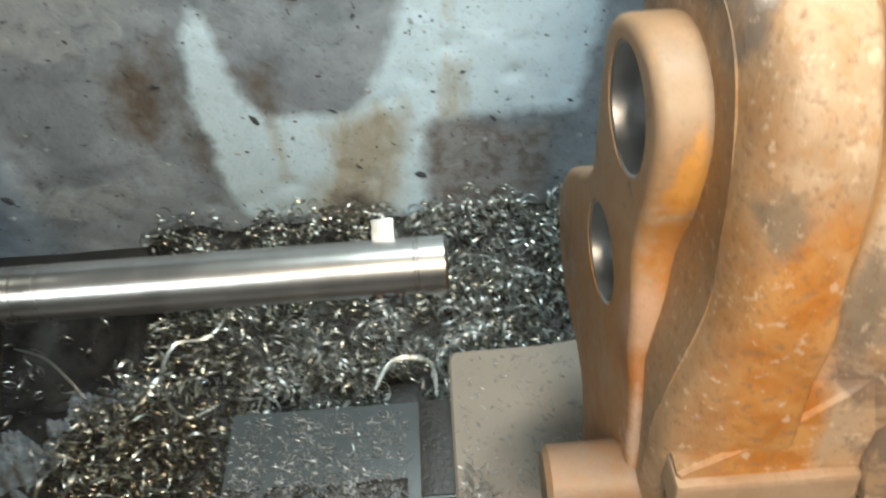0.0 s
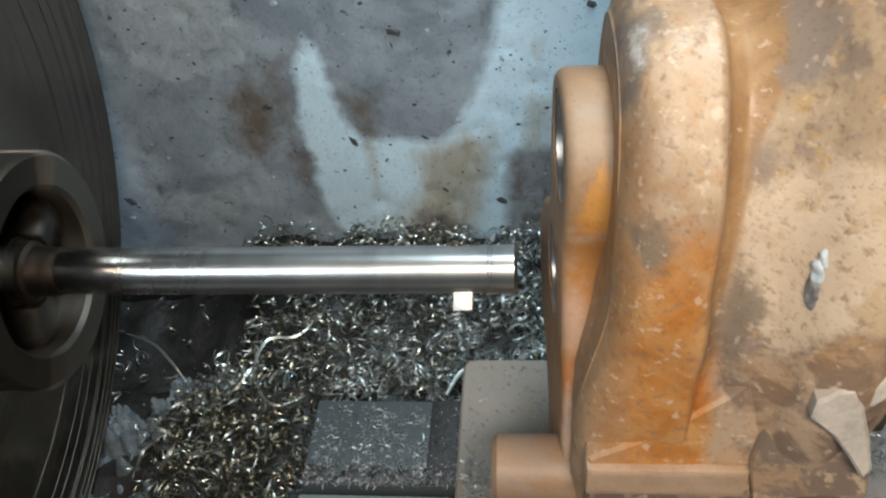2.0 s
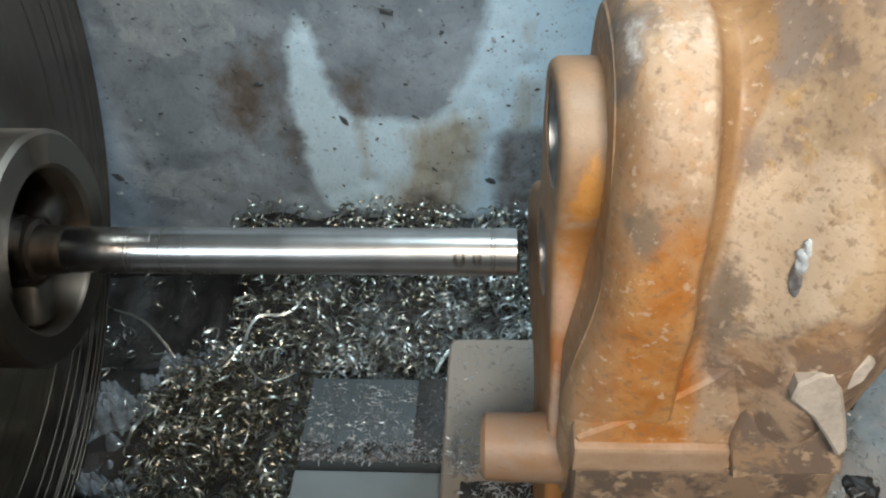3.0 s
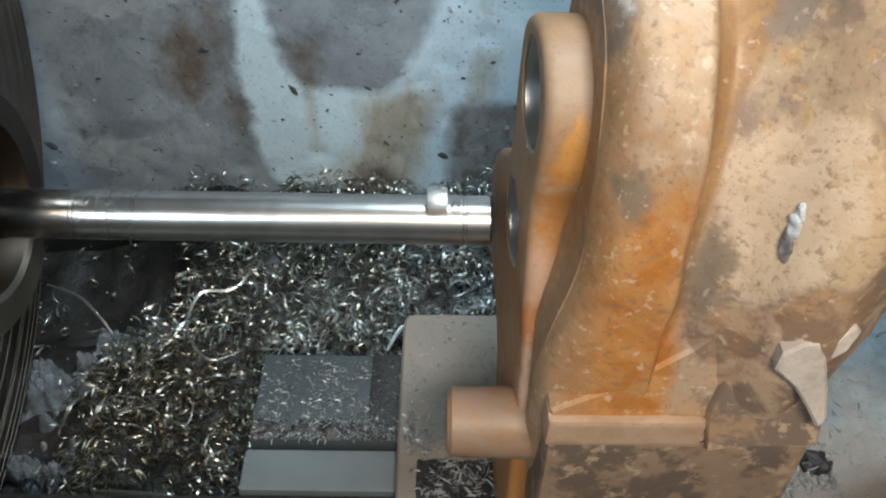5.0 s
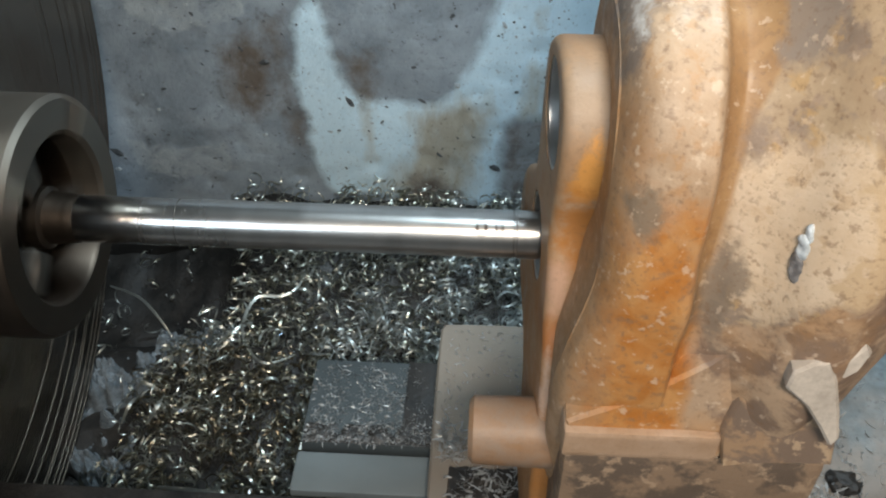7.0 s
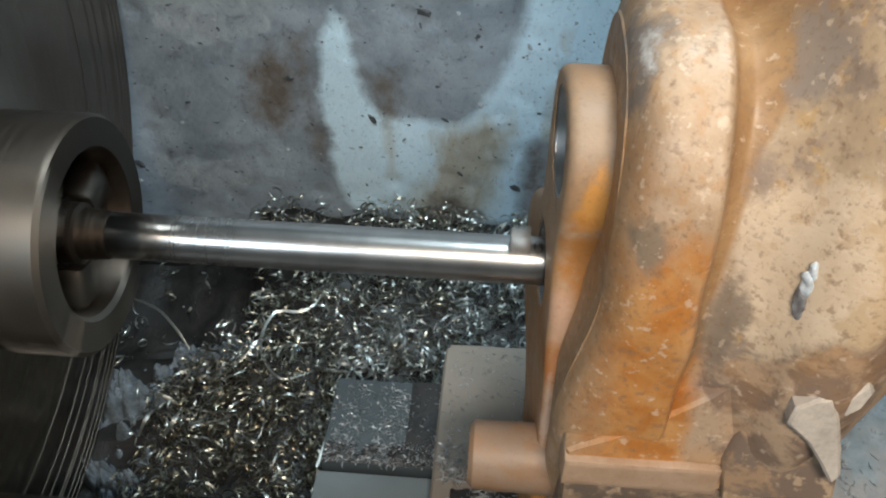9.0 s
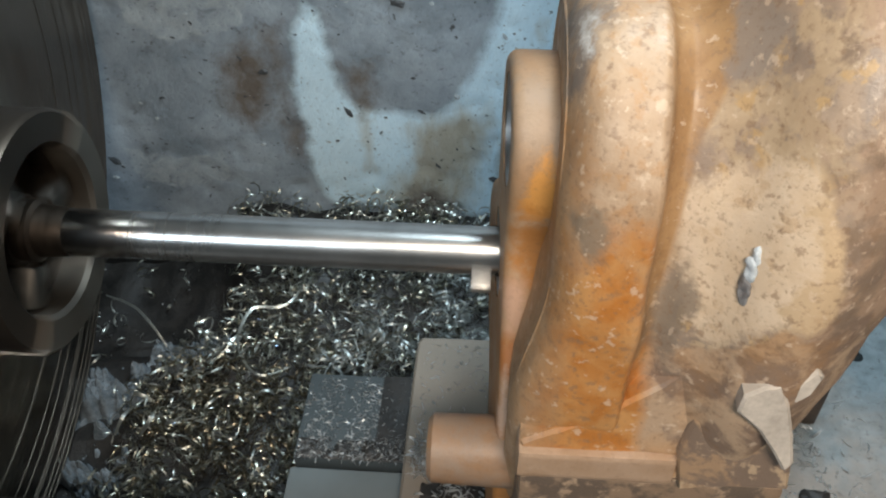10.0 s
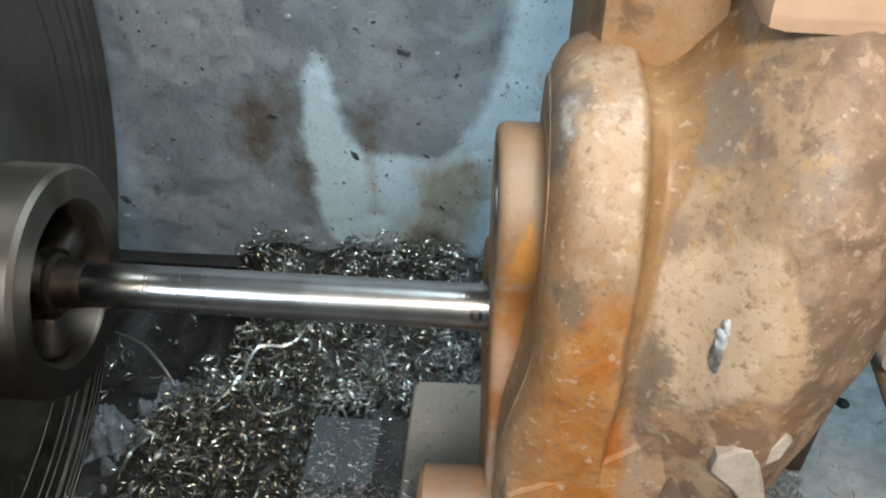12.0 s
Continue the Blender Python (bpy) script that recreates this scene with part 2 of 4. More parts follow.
def bar_steel():
    """Turned steel: polished near the chuck, duller and finely ringed towards the cutter."""
    m, N, L, B = nodes("turned_bar_steel")
    v = coords(N, L)
    x = split(N, L, v)[0]
    rings, smear = noise_tex(N, L, 60, 4, 0.7, 0, coords(N, L, (5, 0.15, 0.15))), noise_tex(N, L, 11, 4, 0.6, 0.3, coords(N, L, (1.5, 1, 1)))
    L.new(mix(N, L, ramp(N, L, smear, [(0.35, 0.0), (0.62, 1.0)]), (0.44, 0.43, 0.415), (0.57, 0.56, 0.545)), B.inputs["Base Color"])
    L.new(ramp(N, L, sums(N, L, x, 1.6, smear, 0.5, -0.15), [(0.20, 0.25), (0.62, 0.31)]), B.inputs["Roughness"])
    B.inputs["Metallic"].default_value = 1.0
    bump(N, L, B, mix(N, L, 0.3, rings, smear), 0.25, 0.0003)
    return m


BAR = bar_steel()
COLLAR = metal("oily_dark_steel", (0.085, 0.067, 0.053), 0.44, (8, 1, 1), 20, 0.4)
PLATE = metal("turned_faceplate_iron", (0.27, 0.24, 0.21), 0.24, (1, 1, 1), 9, 0.4, 0.0004, 1.0)
JAW = metal("worn_jaw_steel", (0.25, 0.22, 0.185), 0.46, (1, 1, 1), 40, 0.4)
BIT = metal("brushed_bit_steel", (0.56, 0.54, 0.51), 0.42, (1, 1, 1), 60, 0.3, 0.0004, 0.8)
CARBIDE = metal("tool_bit_steel", (0.80, 0.79, 0.76), 0.3)
SLIDE = metal("oily_grey_slide_iron", (0.068, 0.080, 0.084), 0.45, (1, 1, 1), 70, 0.4, 0.0008, 0.25)
LEDGE = metal("worn_grey_ledge_iron", (0.19, 0.215, 0.22), 0.45, (1, 1, 1), 40, 0.35, 0.0008, 0.3)
BLOCK = metal("brown_grey_block_iron", (0.22, 0.185, 0.15), 0.6, (1, 1, 1), 60, 0.35, 0.001, 0.1)
SWARF = metal("steel_swarf", (0.60, 0.615, 0.565), 0.36, (1, 1, 1), 60, 0.5, 0.0006, 0.9)
STRAW = metal("straw_tinted_swarf", (0.44, 0.43, 0.355), 0.36, (1, 1, 1), 60, 0.5)
BROWN = metal("oily_brown_swarf", (0.29, 0.25, 0.18), 0.38, (1, 1, 1), 60, 0.5)
PALE = metal("fresh_pale_swarf", (0.50, 0.54, 0.535), 0.42, (1, 1, 1), 60, 0.5, 0.0006, 0.7)
CHIPS = metal("fine_bright_chips", (0.66, 0.69, 0.70), 0.4, (1, 1, 1), 90, 0.75, 0.0005, 0.5)
BLUED = metal("blued_swarf", (0.25, 0.38, 0.60), 0.3)


SUMP = plain_rough("oily_black_sump", (0.006, 0.0055, 0.005), (0.022, 0.018, 0.015), 14, 0.5, 0.008)
FOAM = plain_rough("pale_coolant_residue", (0.07, 0.09, 0.105), (0.22, 0.25, 0.275), 55, 0.65, 0.012)
CHIPPED = plain_rough("chipped_pale_filler", (0.36, 0.315, 0.27), (0.54, 0.48, 0.415), 18, 0.8, 0.003)


def table_paint():
    """Blue-grey machine paint under brown oily dirt and rust dust."""
    m, N, L, B = nodes("stained_table_paint")
    v = coords(N, L)
    big, mid, f2 = noise_tex(N, L, 6, 6, 0.62, 0.4, v), noise_tex(N, L, 30, 6, 0.66, 0.3, v), noise_tex(N, L, 140, 4, 0.6, 0, v)
    x, y, _ = split(N, L, v)
    c = mix(N, L, ramp(N, L, mid, [(0.38, 0.0), (0.62, 1.0)]), (0.13, 0.155, 0.165), (0.20, 0.23, 0.24))
    c = mix(N, L, ramp(N, L, sums(N, L, y, -1.4, big, 1.2, 0.12), [(0.30, 0.0), (0.60, 0.9)]), c, mix(N, L, mid, (0.17, 0.145, 0.125), (0.27, 0.225, 0.19)))
    c = mix(N, L, ramp(N, L, f2, [(0.32, 0.5), (0.42, 0.0)]), c, (0.08, 0.075, 0.07))
    L.new(c, B.inputs["Base Color"])
    L.new(ramp(N, L, mid, [(0.3, 0.35), (0.7, 0.6)]), B.inputs["Roughness"])
    bump(N, L, B, mix(N, L, 0.5, mid, f2), 0.4, 0.002)
    return m


SCRAPED = plain_rough("scraped_bare_metal", (0.36, 0.40, 0.43), (0.60, 0.66, 0.70), 70, 0.45, 0.002)
SCAR = plain_rough("dull_scraped_metal", (0.12, 0.115, 0.115), (0.27, 0.265, 0.27), 70, 0.5, 0.002)
TABLE = table_paint()
PLASTER = plain_rough("workshop_plaster", (0.20, 0.20, 0.195), (0.30, 0.30, 0.29), 3, 0.85, 0.003)
CONCRETE = plain_rough("workshop_concrete", (0.16, 0.16, 0.155), (0.26, 0.255, 0.25), 5, 0.8, 0.003)


def wall_material():
    m, N, L, B = nodes("stained_painted_guard")
    v = coords(N, L)
    grey_n, fine, mid = noise_tex(N, L, 5, 6, 0.65, 0.3, v), noise_tex(N, L, 90, 5, 0.65, 0, v), noise_tex(N, L, 22, 6, 0.7, 0.6, v)

    def stain(key):
        a = N.new("ShaderNodeAttribute")
        a.attribute_name = key
        return a.outputs["Fac"]

    drip = noise_tex(N, L, 11, 7, 0.66, 0.2, coords(N, L, (1.7, 1, 0.6)))

    def edge(key, lo, hi, by=None, much=0.55):
        t = N.new("ShaderNodeMath")
        t.operation = "MULTIPLY_ADD"
        L.new(by or mid, t.inputs[0])
        t.inputs[1].default_value = much
        L.new(stain(key), t.inputs[2])
        half = N.new("ShaderNodeMath")
        half.operation = "MULTIPLY"
        half.inputs[1].default_value = 0.5
        L.new(t.outputs[0], half.inputs[0])
        return ramp(N, L, half.outputs[0], [(lo / 2, 0.0), (hi / 2, 1.0)])

    c = mix(N, L, ramp(N, L, grey_n, [(0.38, 0.0), (0.62, 1.0)]), (0.18, 0.22, 0.258), (0.315, 0.37, 0.42))
    c = mix(N, L, ramp(N, L, mid, [(0.30, 0.6), (0.42, 0.0)]), c, (0.09, 0.10, 0.11))
    c = mix(N, L, edge("scrape", 0.66, 0.86), c, mix(N, L, mid, (0.27, 0.315, 0.345), (0.42, 0.47, 0.50)))
    c = mix(N, L, edge("light_paint", 0.50, 1.06), c, mix(N, L, mid, (0.48, 0.68, 0.82), (0.68, 0.85, 0.95)))
    c = mix(N, L, ramp(N, L, edge("umber", 0.60, 1.15), [(0.0, 0.0), (1.0, 0.85)]), c, mix(N, L, ramp(N, L, mid, [(0.42, 0.0), (0.56, 1.0)]), (0.17, 0.14, 0.125), (0.28, 0.29, 0.30)))
    c = mix(N, L, edge("tan_stain", 0.88, 1.60, drip, 1.2), c, mix(N, L, mid, (0.34, 0.32, 0.255), (0.46, 0.455, 0.40)))
    c = mix(N, L, edge("rust_stain", 1.05, 1.75, noise_tex(N, L, 24, 8, 0.72, 0.3, v), 1.4), c, mix(N, L, mid, (0.095, 0.08, 0.068), (0.17, 0.145, 0.125)))
    c = mix(N, L, ramp(N, L, fine, [(0.30, 0.5), (0.42, 0.0)]), c, (0.07, 0.07, 0.075))
    flakes = ramp(N, L, noise_tex(N, L, 44, 6, 0.66, 0.3, v), [(0.33, 0.9), (0.36, 0.0)])
    c = mix(N, L, flakes, c, (0.055, 0.06, 0.065))
    bare = ramp(N, L, noise_tex(N, L, 36, 7, 0.7, 0.3, coords(N, L, (1.0, 1.0, 1.6))), [(0.66, 0.0), (0.70, 0.8)])
    c = mix(N, L, bare, c, (0.40, 0.44, 0.47))
    L.new(c, B.inputs["Base Color"])
    L.new(ramp(N, L, mid, [(0.3, 0.42), (0.7, 0.68)]), B.inputs["Roughness"])
    bump(N, L, B, mix(N, L, 0.5, mid, fine), 0.6, 0.006)
    return m


GUARD = wall_material()
FLAKE_DARK = plain_rough("dark_flake_edge", (0.04, 0.045, 0.05), (0.10, 0.11, 0.12), 60, 0.6, 0.001)
FLAKE_PALE = plain_rough("pale_flaked_paint", (0.22, 0.26, 0.28), (0.50, 0.56, 0.60), 60, 0.55, 0.001)


# ---- mesh helpers ----
def mesh_of(name, bm, material, smooth=True):
    me = bpy.data.meshes.new(name)
    bmesh.ops.recalc_face_normals(bm, faces=bm.faces)
    bm.to_mesh(me)
    bm.free()
    me.materials.append(material)
    if smooth:
        me.shade_smooth()
        me.set_sharp_from_angle(angle=radians(38))
    return me


def part(name, bm, material, parent, label=""):
    ob = new(name, mesh_of(name, bm, material))
    ob.parent = parent
    return tagged(ob, label) if label else ob


def thing(name, label, category, group="", kind=""):
    return tagged(new(name), label, category, group, kind)


def box(x0, x1, y0, y1, z0, z1, bevel=0.004, bm=None, turn=None, cuts=0):
    own = bm or bmesh.new()
    made = bmesh.ops.create_cube(own, size=1.0)["verts"]
    for q in made:
        q.co = Vector((x0 + (q.co.x + 0.5) * (x1 - x0), y0 + (q.co.y + 0.5) * (y1 - y0), z0 + (q.co.z + 0.5) * (z1 - z0)))
    if bevel:
        edges = list({e for q in made for e in q.link_edges})
        got = bmesh.ops.bevel(own, geom=edges, offset=bevel, segments=2, affect="EDGES", profile=0.6)
        made = list({q for fc in got["faces"] for q in fc.verts} | {q for q in made if q.is_valid})
    if cuts:
        bmesh.ops.subdivide_edges(own, edges=own.edges[:], cuts=cuts, use_grid_fill=True)
        made = own.verts[:]
    if turn is not None:
        bmesh.ops.transform(own, matrix=turn, verts=made)
    return own


def lathe(profile, seg=64, closed=False, bm=None):
    """Turns (x, radius) points round the x axis."""
    own = bm or bmesh.new()
    rings = []
    for x, r in profile:
        if r < 1e-6:
            rings.append([own.verts.new((x, 0, 0))])
        else:
            rings.append([own.verts.new((x, r * math.cos(2 * math.pi * k / seg), r * math.sin(2 * math.pi * k / seg))) for k in range(seg)])
    for a, b in zip(rings, rings[1:]):
        for k in range(seg):
            j = (k + 1) % seg
            q = [a[k % len(a)], a[j % len(a)], b[j % len(b)], b[k % len(b)]]
            q = list(dict.fromkeys(q))
            if len(q) > 2:
                own.faces.new(q)
    return own


def loft(sections, seg=72, wobble=0.0, seed=0, caps=True):
    """Superellipse rings (x, y, z, half width, half height, power) joined along x; wobble: uneven casting skin."""
    own = bmesh.new()
    rings = []
    for x, yc, zc, a, b, p in sections:
        ring = []
        for k in range(seg):
            t = 2 * math.pi * k / seg
            c, s = math.cos(t), math.sin(t)
            y = yc + a * math.copysign(abs(c) ** (2 / p), c)
            z = zc + b * math.copysign(abs(s) ** (2 / p), s)
            w = wobble * noise.noise(Vector((x * 14 + seed, y * 14, z * 14)))
            d = Vector((0, y - yc, z - zc)).normalized()
            ring.append(own.verts.new((x + w * 0.5, y + d.y * w, z + d.z * w)))
        rings.append(ring)
    for a, b in zip(rings, rings[1:]):
        for k in range(seg):
            own.faces.new((a[k], a[(k + 1) % seg], b[(k + 1) % seg], b[k]))
    if caps:
        own.faces.new(rings[0])
        own.faces.new(rings[-1])
    return own


def smooth_outline(points, each=6):
    """A closed Catmull-Rom curve through a few (y, z) points."""
    out, n = [], len(points)
    for i in range(n):
        p0, p1, p2, p3 = (Vector(points[(i + k - 1) % n]) for k in range(4))
        for k in range(each):
            t = k / each
            out.append(0.5 * ((2 * p1) + (p2 - p0) * t + (2 * p0 - 5 * p1 + 4 * p2 - p3) * t * t + (3 * p1 - p0 - 3 * p2 + p3) * t ** 3))
    return out


def holed_plate(outline, holes, x0, x1, edge=0.006, steps=1):
    """A plate across x with round holes right through it; its front rim is rounded off in a few steps."""
    own = bmesh.new()
    n = len(outline)
    pts = [Vector(p) for p in outline]
    spin = sum(pts[k].x * pts[(k + 1) % n].y - pts[k].y * pts[(k + 1) % n].x for k in range(n))
    way = []
    for k in range(n):
        d = (pts[(k + 1) % n] - pts[k - 1]).normalized()
        way.append(Vector((-d.y, d.x)) * (1 if spin > 0 else -1))

    def loop(ps, x):
        vs = [own.verts.new((x, p[0], p[1])) for p in ps]
        return vs, [own.edges.new((vs[k], vs[(k + 1) % len(vs)])) for k in range(len(vs))]

    rounds = [[(y + r * math.cos(2 * math.pi * k / 48), z + r * math.sin(2 * math.pi * k / 48)) for k in range(48)] for y, z, r in holes]
    fronts = []
    for x, ps in ((x0, [p + w * edge for p, w in zip(pts, way)]), (x1, pts)):
        outer, edges = loop(ps, x)
        inn = []
        for r in rounds:
            vs, es = loop(r, x)
            inn.append(vs)
            edges += es
        bmesh.ops.triangle_fill(own, use_beauty=True, use_dissolve=False, edges=edges)
        fronts.append((outer, inn))
    (oa, ia), (ob_, ib) = fronts
    rims = [oa]
    for i in range(1, steps + 1):
        a = math.pi / 2 * i / steps
        rims.append([own.verts.new((x0 + edge * (1 - math.cos(a)), *(p + w * edge * (1 - math.sin(a))))) for p, w in zip(pts, way)])
    rims.append(ob_)
    for ra, rb in zip(rims, rims[1:]):
        for k in range(n):
            j = (k + 1) % n
            own.faces.new((ra[k], ra[j], rb[j], rb[k]))
    for a, b in zip(ia, ib):
        for k in range(48):
            j = (k + 1) % 48
            own.faces.new((a[k], a[j], b[j], b[k]))
    return own


def uneven(bm, amount, scale, seed=0):
    for q in bm.verts:
        q.co += Vector((noise.noise(q.co * scale + Vector((seed, 0, 0))), noise.noise(q.co * scale + Vector((0, seed + 7, 0))), noise.noise(q.co * scale + Vector((0, 0, seed + 13))))) * amount
    return bm


def inside(poly, p):
    hit = False
    for (x0, z0), (x1, z1) in zip(poly, poly[1:] + poly[:1]):
        if (z0 > p[1]) != (z1 > p[1]) and p[0] < x0 + (p[1] - z0) / (z1 - z0) * (x1 - x0):
            hit = not hit
    return hit


def soft_inside(poly, p, r):
    """1 well inside the outline, 0 well outside, a ramp of half width r across it."""
    best = 9.0
    for (x0, z0), (x1, z1) in zip(poly, poly[1:] + poly[:1]):
        ex, ez = x1 - x0, z1 - z0
        t = min(1.0, max(0.0, ((p[0] - x0) * ex + (p[1] - z0) * ez) / (ex * ex + ez * ez)))
        best = min(best, math.hypot(p[0] - x0 - t * ex, p[1] - z0 - t * ez))
    return min(1.0, max(0.0, 0.5 + (best if inside(poly, p) else -best) / (2 * r)))


# ---- structure ----
def guard_wall():
    """The stained painted plate behind the bar, with dents and patches of lighter paint."""
    LIGHT = [(0.085, -0.175), (0.055, -0.27), (0.04, -0.41), (0.06, -0.54), (0.06, -0.65), (0.1, -0.76), (0.54, -0.79), (0.55, -0.59), (0.57, -0.51), (0.90, -0.50), (0.95, -0.24), (0.97, 0.3), (0.60, 0.3), (0.52, -0.21), (0.50, -0.29), (0.43, -0.43), (0.38, -0.48), (0.24, -0.47), (0.18, -0.45), (0.15, -0.41), (0.13, -0.29), (0.115, -0.22)]
    TAN = [(0.31, -0.52), (0.36, -0.48), (0.45, -0.46), (0.53, -0.48), (0.51, -0.61), (0.46, -0.78), (0.31, -0.78), (0.24, -0.74), (0.32, -0.62)]
    UMBER = [(0.55, -0.53), (0.64, -0.50), (0.75, -0.54), (0.86, -0.52), (0.86, -0.66), (0.84, -0.86), (0.55, -0.82), (0.54, -0.65)]
    DRIPS = [[(0.185, -0.44), (0.235, -0.44), (0.225, -0.56), (0.235, -0.66), (0.19, -0.66), (0.195, -0.55)], [(0.60, -0.34), (0.66, -0.36), (0.66, -0.52), (0.57, -0.52)], [(0.47, -0.44), (0.51, -0.43), (0.515, -0.60), (0.50, -0.64), (0.48, -0.60)], [(0.60, -0.22), (0.635, -0.21), (0.63, -0.26), (0.605, -0.26)]]
    RUSTS = [[(-0.15, -0.34), (-0.06, -0.27), (0.0, -0.35), (-0.01, -0.46), (-0.07, -0.55), (-0.14, -0.50)], [(-0.04, -0.25), (0.03, -0.24), (0.03, -0.42), (0.05, -0.55), (0.0, -0.52), (-0.02, -0.36)], [(0.15, -0.34), (0.25, -0.33), (0.24, -0.45), (0.20, -0.50), (0.18, -0.45)], [(-0.02, -0.49), (0.06, -0.51), (0.06, -0.65), (0.0, -0.58)], [(0.31, -0.70), (0.38, -0.68), (0.46, -0.76), (0.42, -0.82), (0.26, -0.80)]]
    SCRAPES = [[(-0.40, -0.05), (-0.34, -0.264), (-0.285, -0.295), (-0.235, -0.306), (-0.15, -0.285), (-0.057, -0.26), (-0.03, -0.16), (-0.06, -0.05)], [(-0.44, -0.60), (-0.30, -0.62), (-0.16, -0.60), (-0.14, -0.70), (-0.30, -0.74), (-0.42, -0.72)], [(0.18, -0.10), (0.36, -0.12), (0.40, -0.26), (0.30, -0.30), (0.22, -0.24)]]
    x0, x1, z0, z1, step = -1.6, 1.9, -1.25, 1.2, 0.0125
    nx, nz = int((x1 - x0) / step), int((z1 - z0) / step)
    verts, faces, marks = [], [], {"light_paint": [], "tan_stain": [], "umber": [], "rust_stain": [], "scrape": []}
    pits = [(random.uniform(-0.6, 0.9), random.uniform(-0.8, 0.1), random.uniform(0.008, 0.026)) for _ in range(230)]
    for i in range(nx + 1):
        for k in range(nz + 1):
            x, z = x0 + i * step, z0 + k * step
            v = Vector((x, 0, z))
            y = 1.0 + 0.005 * noise.noise(v * 4) + 0.0012 * noise.noise(v * 17)
            for px, pz, pr in pits:
                d2 = (x - px) ** 2 + (z - pz) ** 2
                if d2 < pr * pr:
                    y += 0.13 * pr * (1 - d2 / pr / pr)
            verts.append((x, y, z))
            w = (x + 0.009 * noise.noise(v * 12) + 0.007 * noise.noise(v * 40), z + 0.009 * noise.noise(v * 12 + Vector((9, 9, 9))) + 0.007 * noise.noise(v * 40 + Vector((5, 5, 5))))
            near = -0.7 < x < 1.2 and z < 0.35
            marks["scrape"].append(max(k2 * soft_inside(p, w, 0.012) for k2, p in zip((0.5, 0.5, 0.35), SCRAPES)) if near else 0.0)
            marks["light_paint"].append((min(1.0, 0.35 + max(0.0, -0.13 - z) * 7) if x < 0.3 else 1.0) * soft_inside(LIGHT, w, 0.022 if x < 0.45 else 0.032) if near else 0.0)
            marks["tan_stain"].append(max(soft_inside(TAN, w, 0.045), max(0.75 * soft_inside(d, w, 0.03) for d in DRIPS)) if near else 0.0)
            marks["umber"].append(soft_inside(UMBER, w, 0.04) if near else 0.0)
            marks["rust_stain"].append(max(soft_inside(r, w, 0.04) for r in RUSTS) if near else 0.0)
            if i and k:
                a = i * (nz + 1) + k
                faces.append((a, a - 1, a - nz - 2, a - nz - 1))
    n = len(verts)
    back = [(x0, 1.03, z0), (x1, 1.03, z0), (x1, 1.03, z1), (x0, 1.03, z1)]
    verts += back
    faces.append((n, n + 1, n + 2, n + 3))
    me = bpy.data.meshes.new("wall_guard")
    me.from_pydata(verts, [], faces)
    for key, vals in marks.items():
        me.attributes.new(key, "FLOAT", "POINT").data.foreach_set("value", vals + [0.0] * 4)
    me.materials.append(GUARD)
    me.shade_smooth()
    wall = tagged(new("wall_guard", me), "stained blue-grey painted guard wall with peeling light paint", "wall", kind="structure")
    rnd = random.Random(21)
    kinds = []
    for k in range(5):
        bm = bmesh.new()
        n = 9
        rim = [bm.verts.new((math.cos(2 * math.pi * i / n) * rnd.uniform(0.5, 1.1), 0.25 * rnd.uniform(-1, 0.4), math.sin(2 * math.pi * i / n) * rnd.uniform(0.3, 0.7))) for i in range(n)]
        mid = bm.verts.new((0.2, -0.42, 0.1))
        for i in range(n):
            bm.faces.new((rim[i], rim[(i + 1) % n], mid))
        kinds.append(mesh_of("paint_flake", bm, (FLAKE_DARK, FLAKE_DARK, FLAKE_PALE, FLAKE_DARK, FLAKE_DARK)[k], False))
    for k in range(210):
        ob = new("paint_flake", kinds[rnd.randrange(5)])
        r = rnd.uniform(0.0025, 0.0065) * (3.0 if k % 7 == 0 else 1)
        x, z = rnd.uniform(-0.55, 0.95), rnd.uniform(-0.78, 0.15)
        ob.parent = wall
        ob.matrix_basis = Matrix.Translation((x, 0.998, z)) @ Euler((0, rnd.uniform(-0.2, 1.2), 0)).to_matrix().to_4x4() @ Matrix.Diagonal((r * rnd.uniform(0.7, 1.5), r * 0.4, r * rnd.uniform(0.7, 1.3), 1))
    return wall


guard_wall()


def room():
    def slab(name, label, category, *b, mat=PLASTER):
        tagged(new(name, mesh_of(name, box(*b, bevel=0), mat, False)), label, category, kind="structure")

    slab("floor", "dark grey workshop concrete floor", "floor", -3.2, 4.0, -3.2, 3.2, -1.40, -1.25, mat=CONCRETE)
    slab("ceiling", "plain plaster workshop ceiling", "ceiling", -3.2, 4.0, -3.2, 3.2, 2.6, 2.7)
    slab("wall_back", "plain grey workshop wall", "wall", -3.2, 4.0, 3.2, 3.3, -1.25, 2.6)
    slab("wall_front", "plain grey workshop wall", "wall", -3.2, 4.0, -3.3, -3.2, -1.25, 2.6)
    slab("wall_west", "plain grey workshop wall", "wall", -3.3, -3.2, -3.2, 3.2, -1.25, 2.6)
    slab("wall_east", "plain grey workshop wall", "wall", 4.0, 4.1, -3.2, 3.2, -1.25, 2.6)


room()


def heap_rim(y):
    """The left end of the heap at the depth y."""
    return float(np.interp(y, (0.0, 0.15, 0.38, 0.48, 0.63, 0.80, 0.90, 1.0), (-0.20, -0.215, -0.245, -0.20, -0.105, -0.07, -0.11, -0.15)))


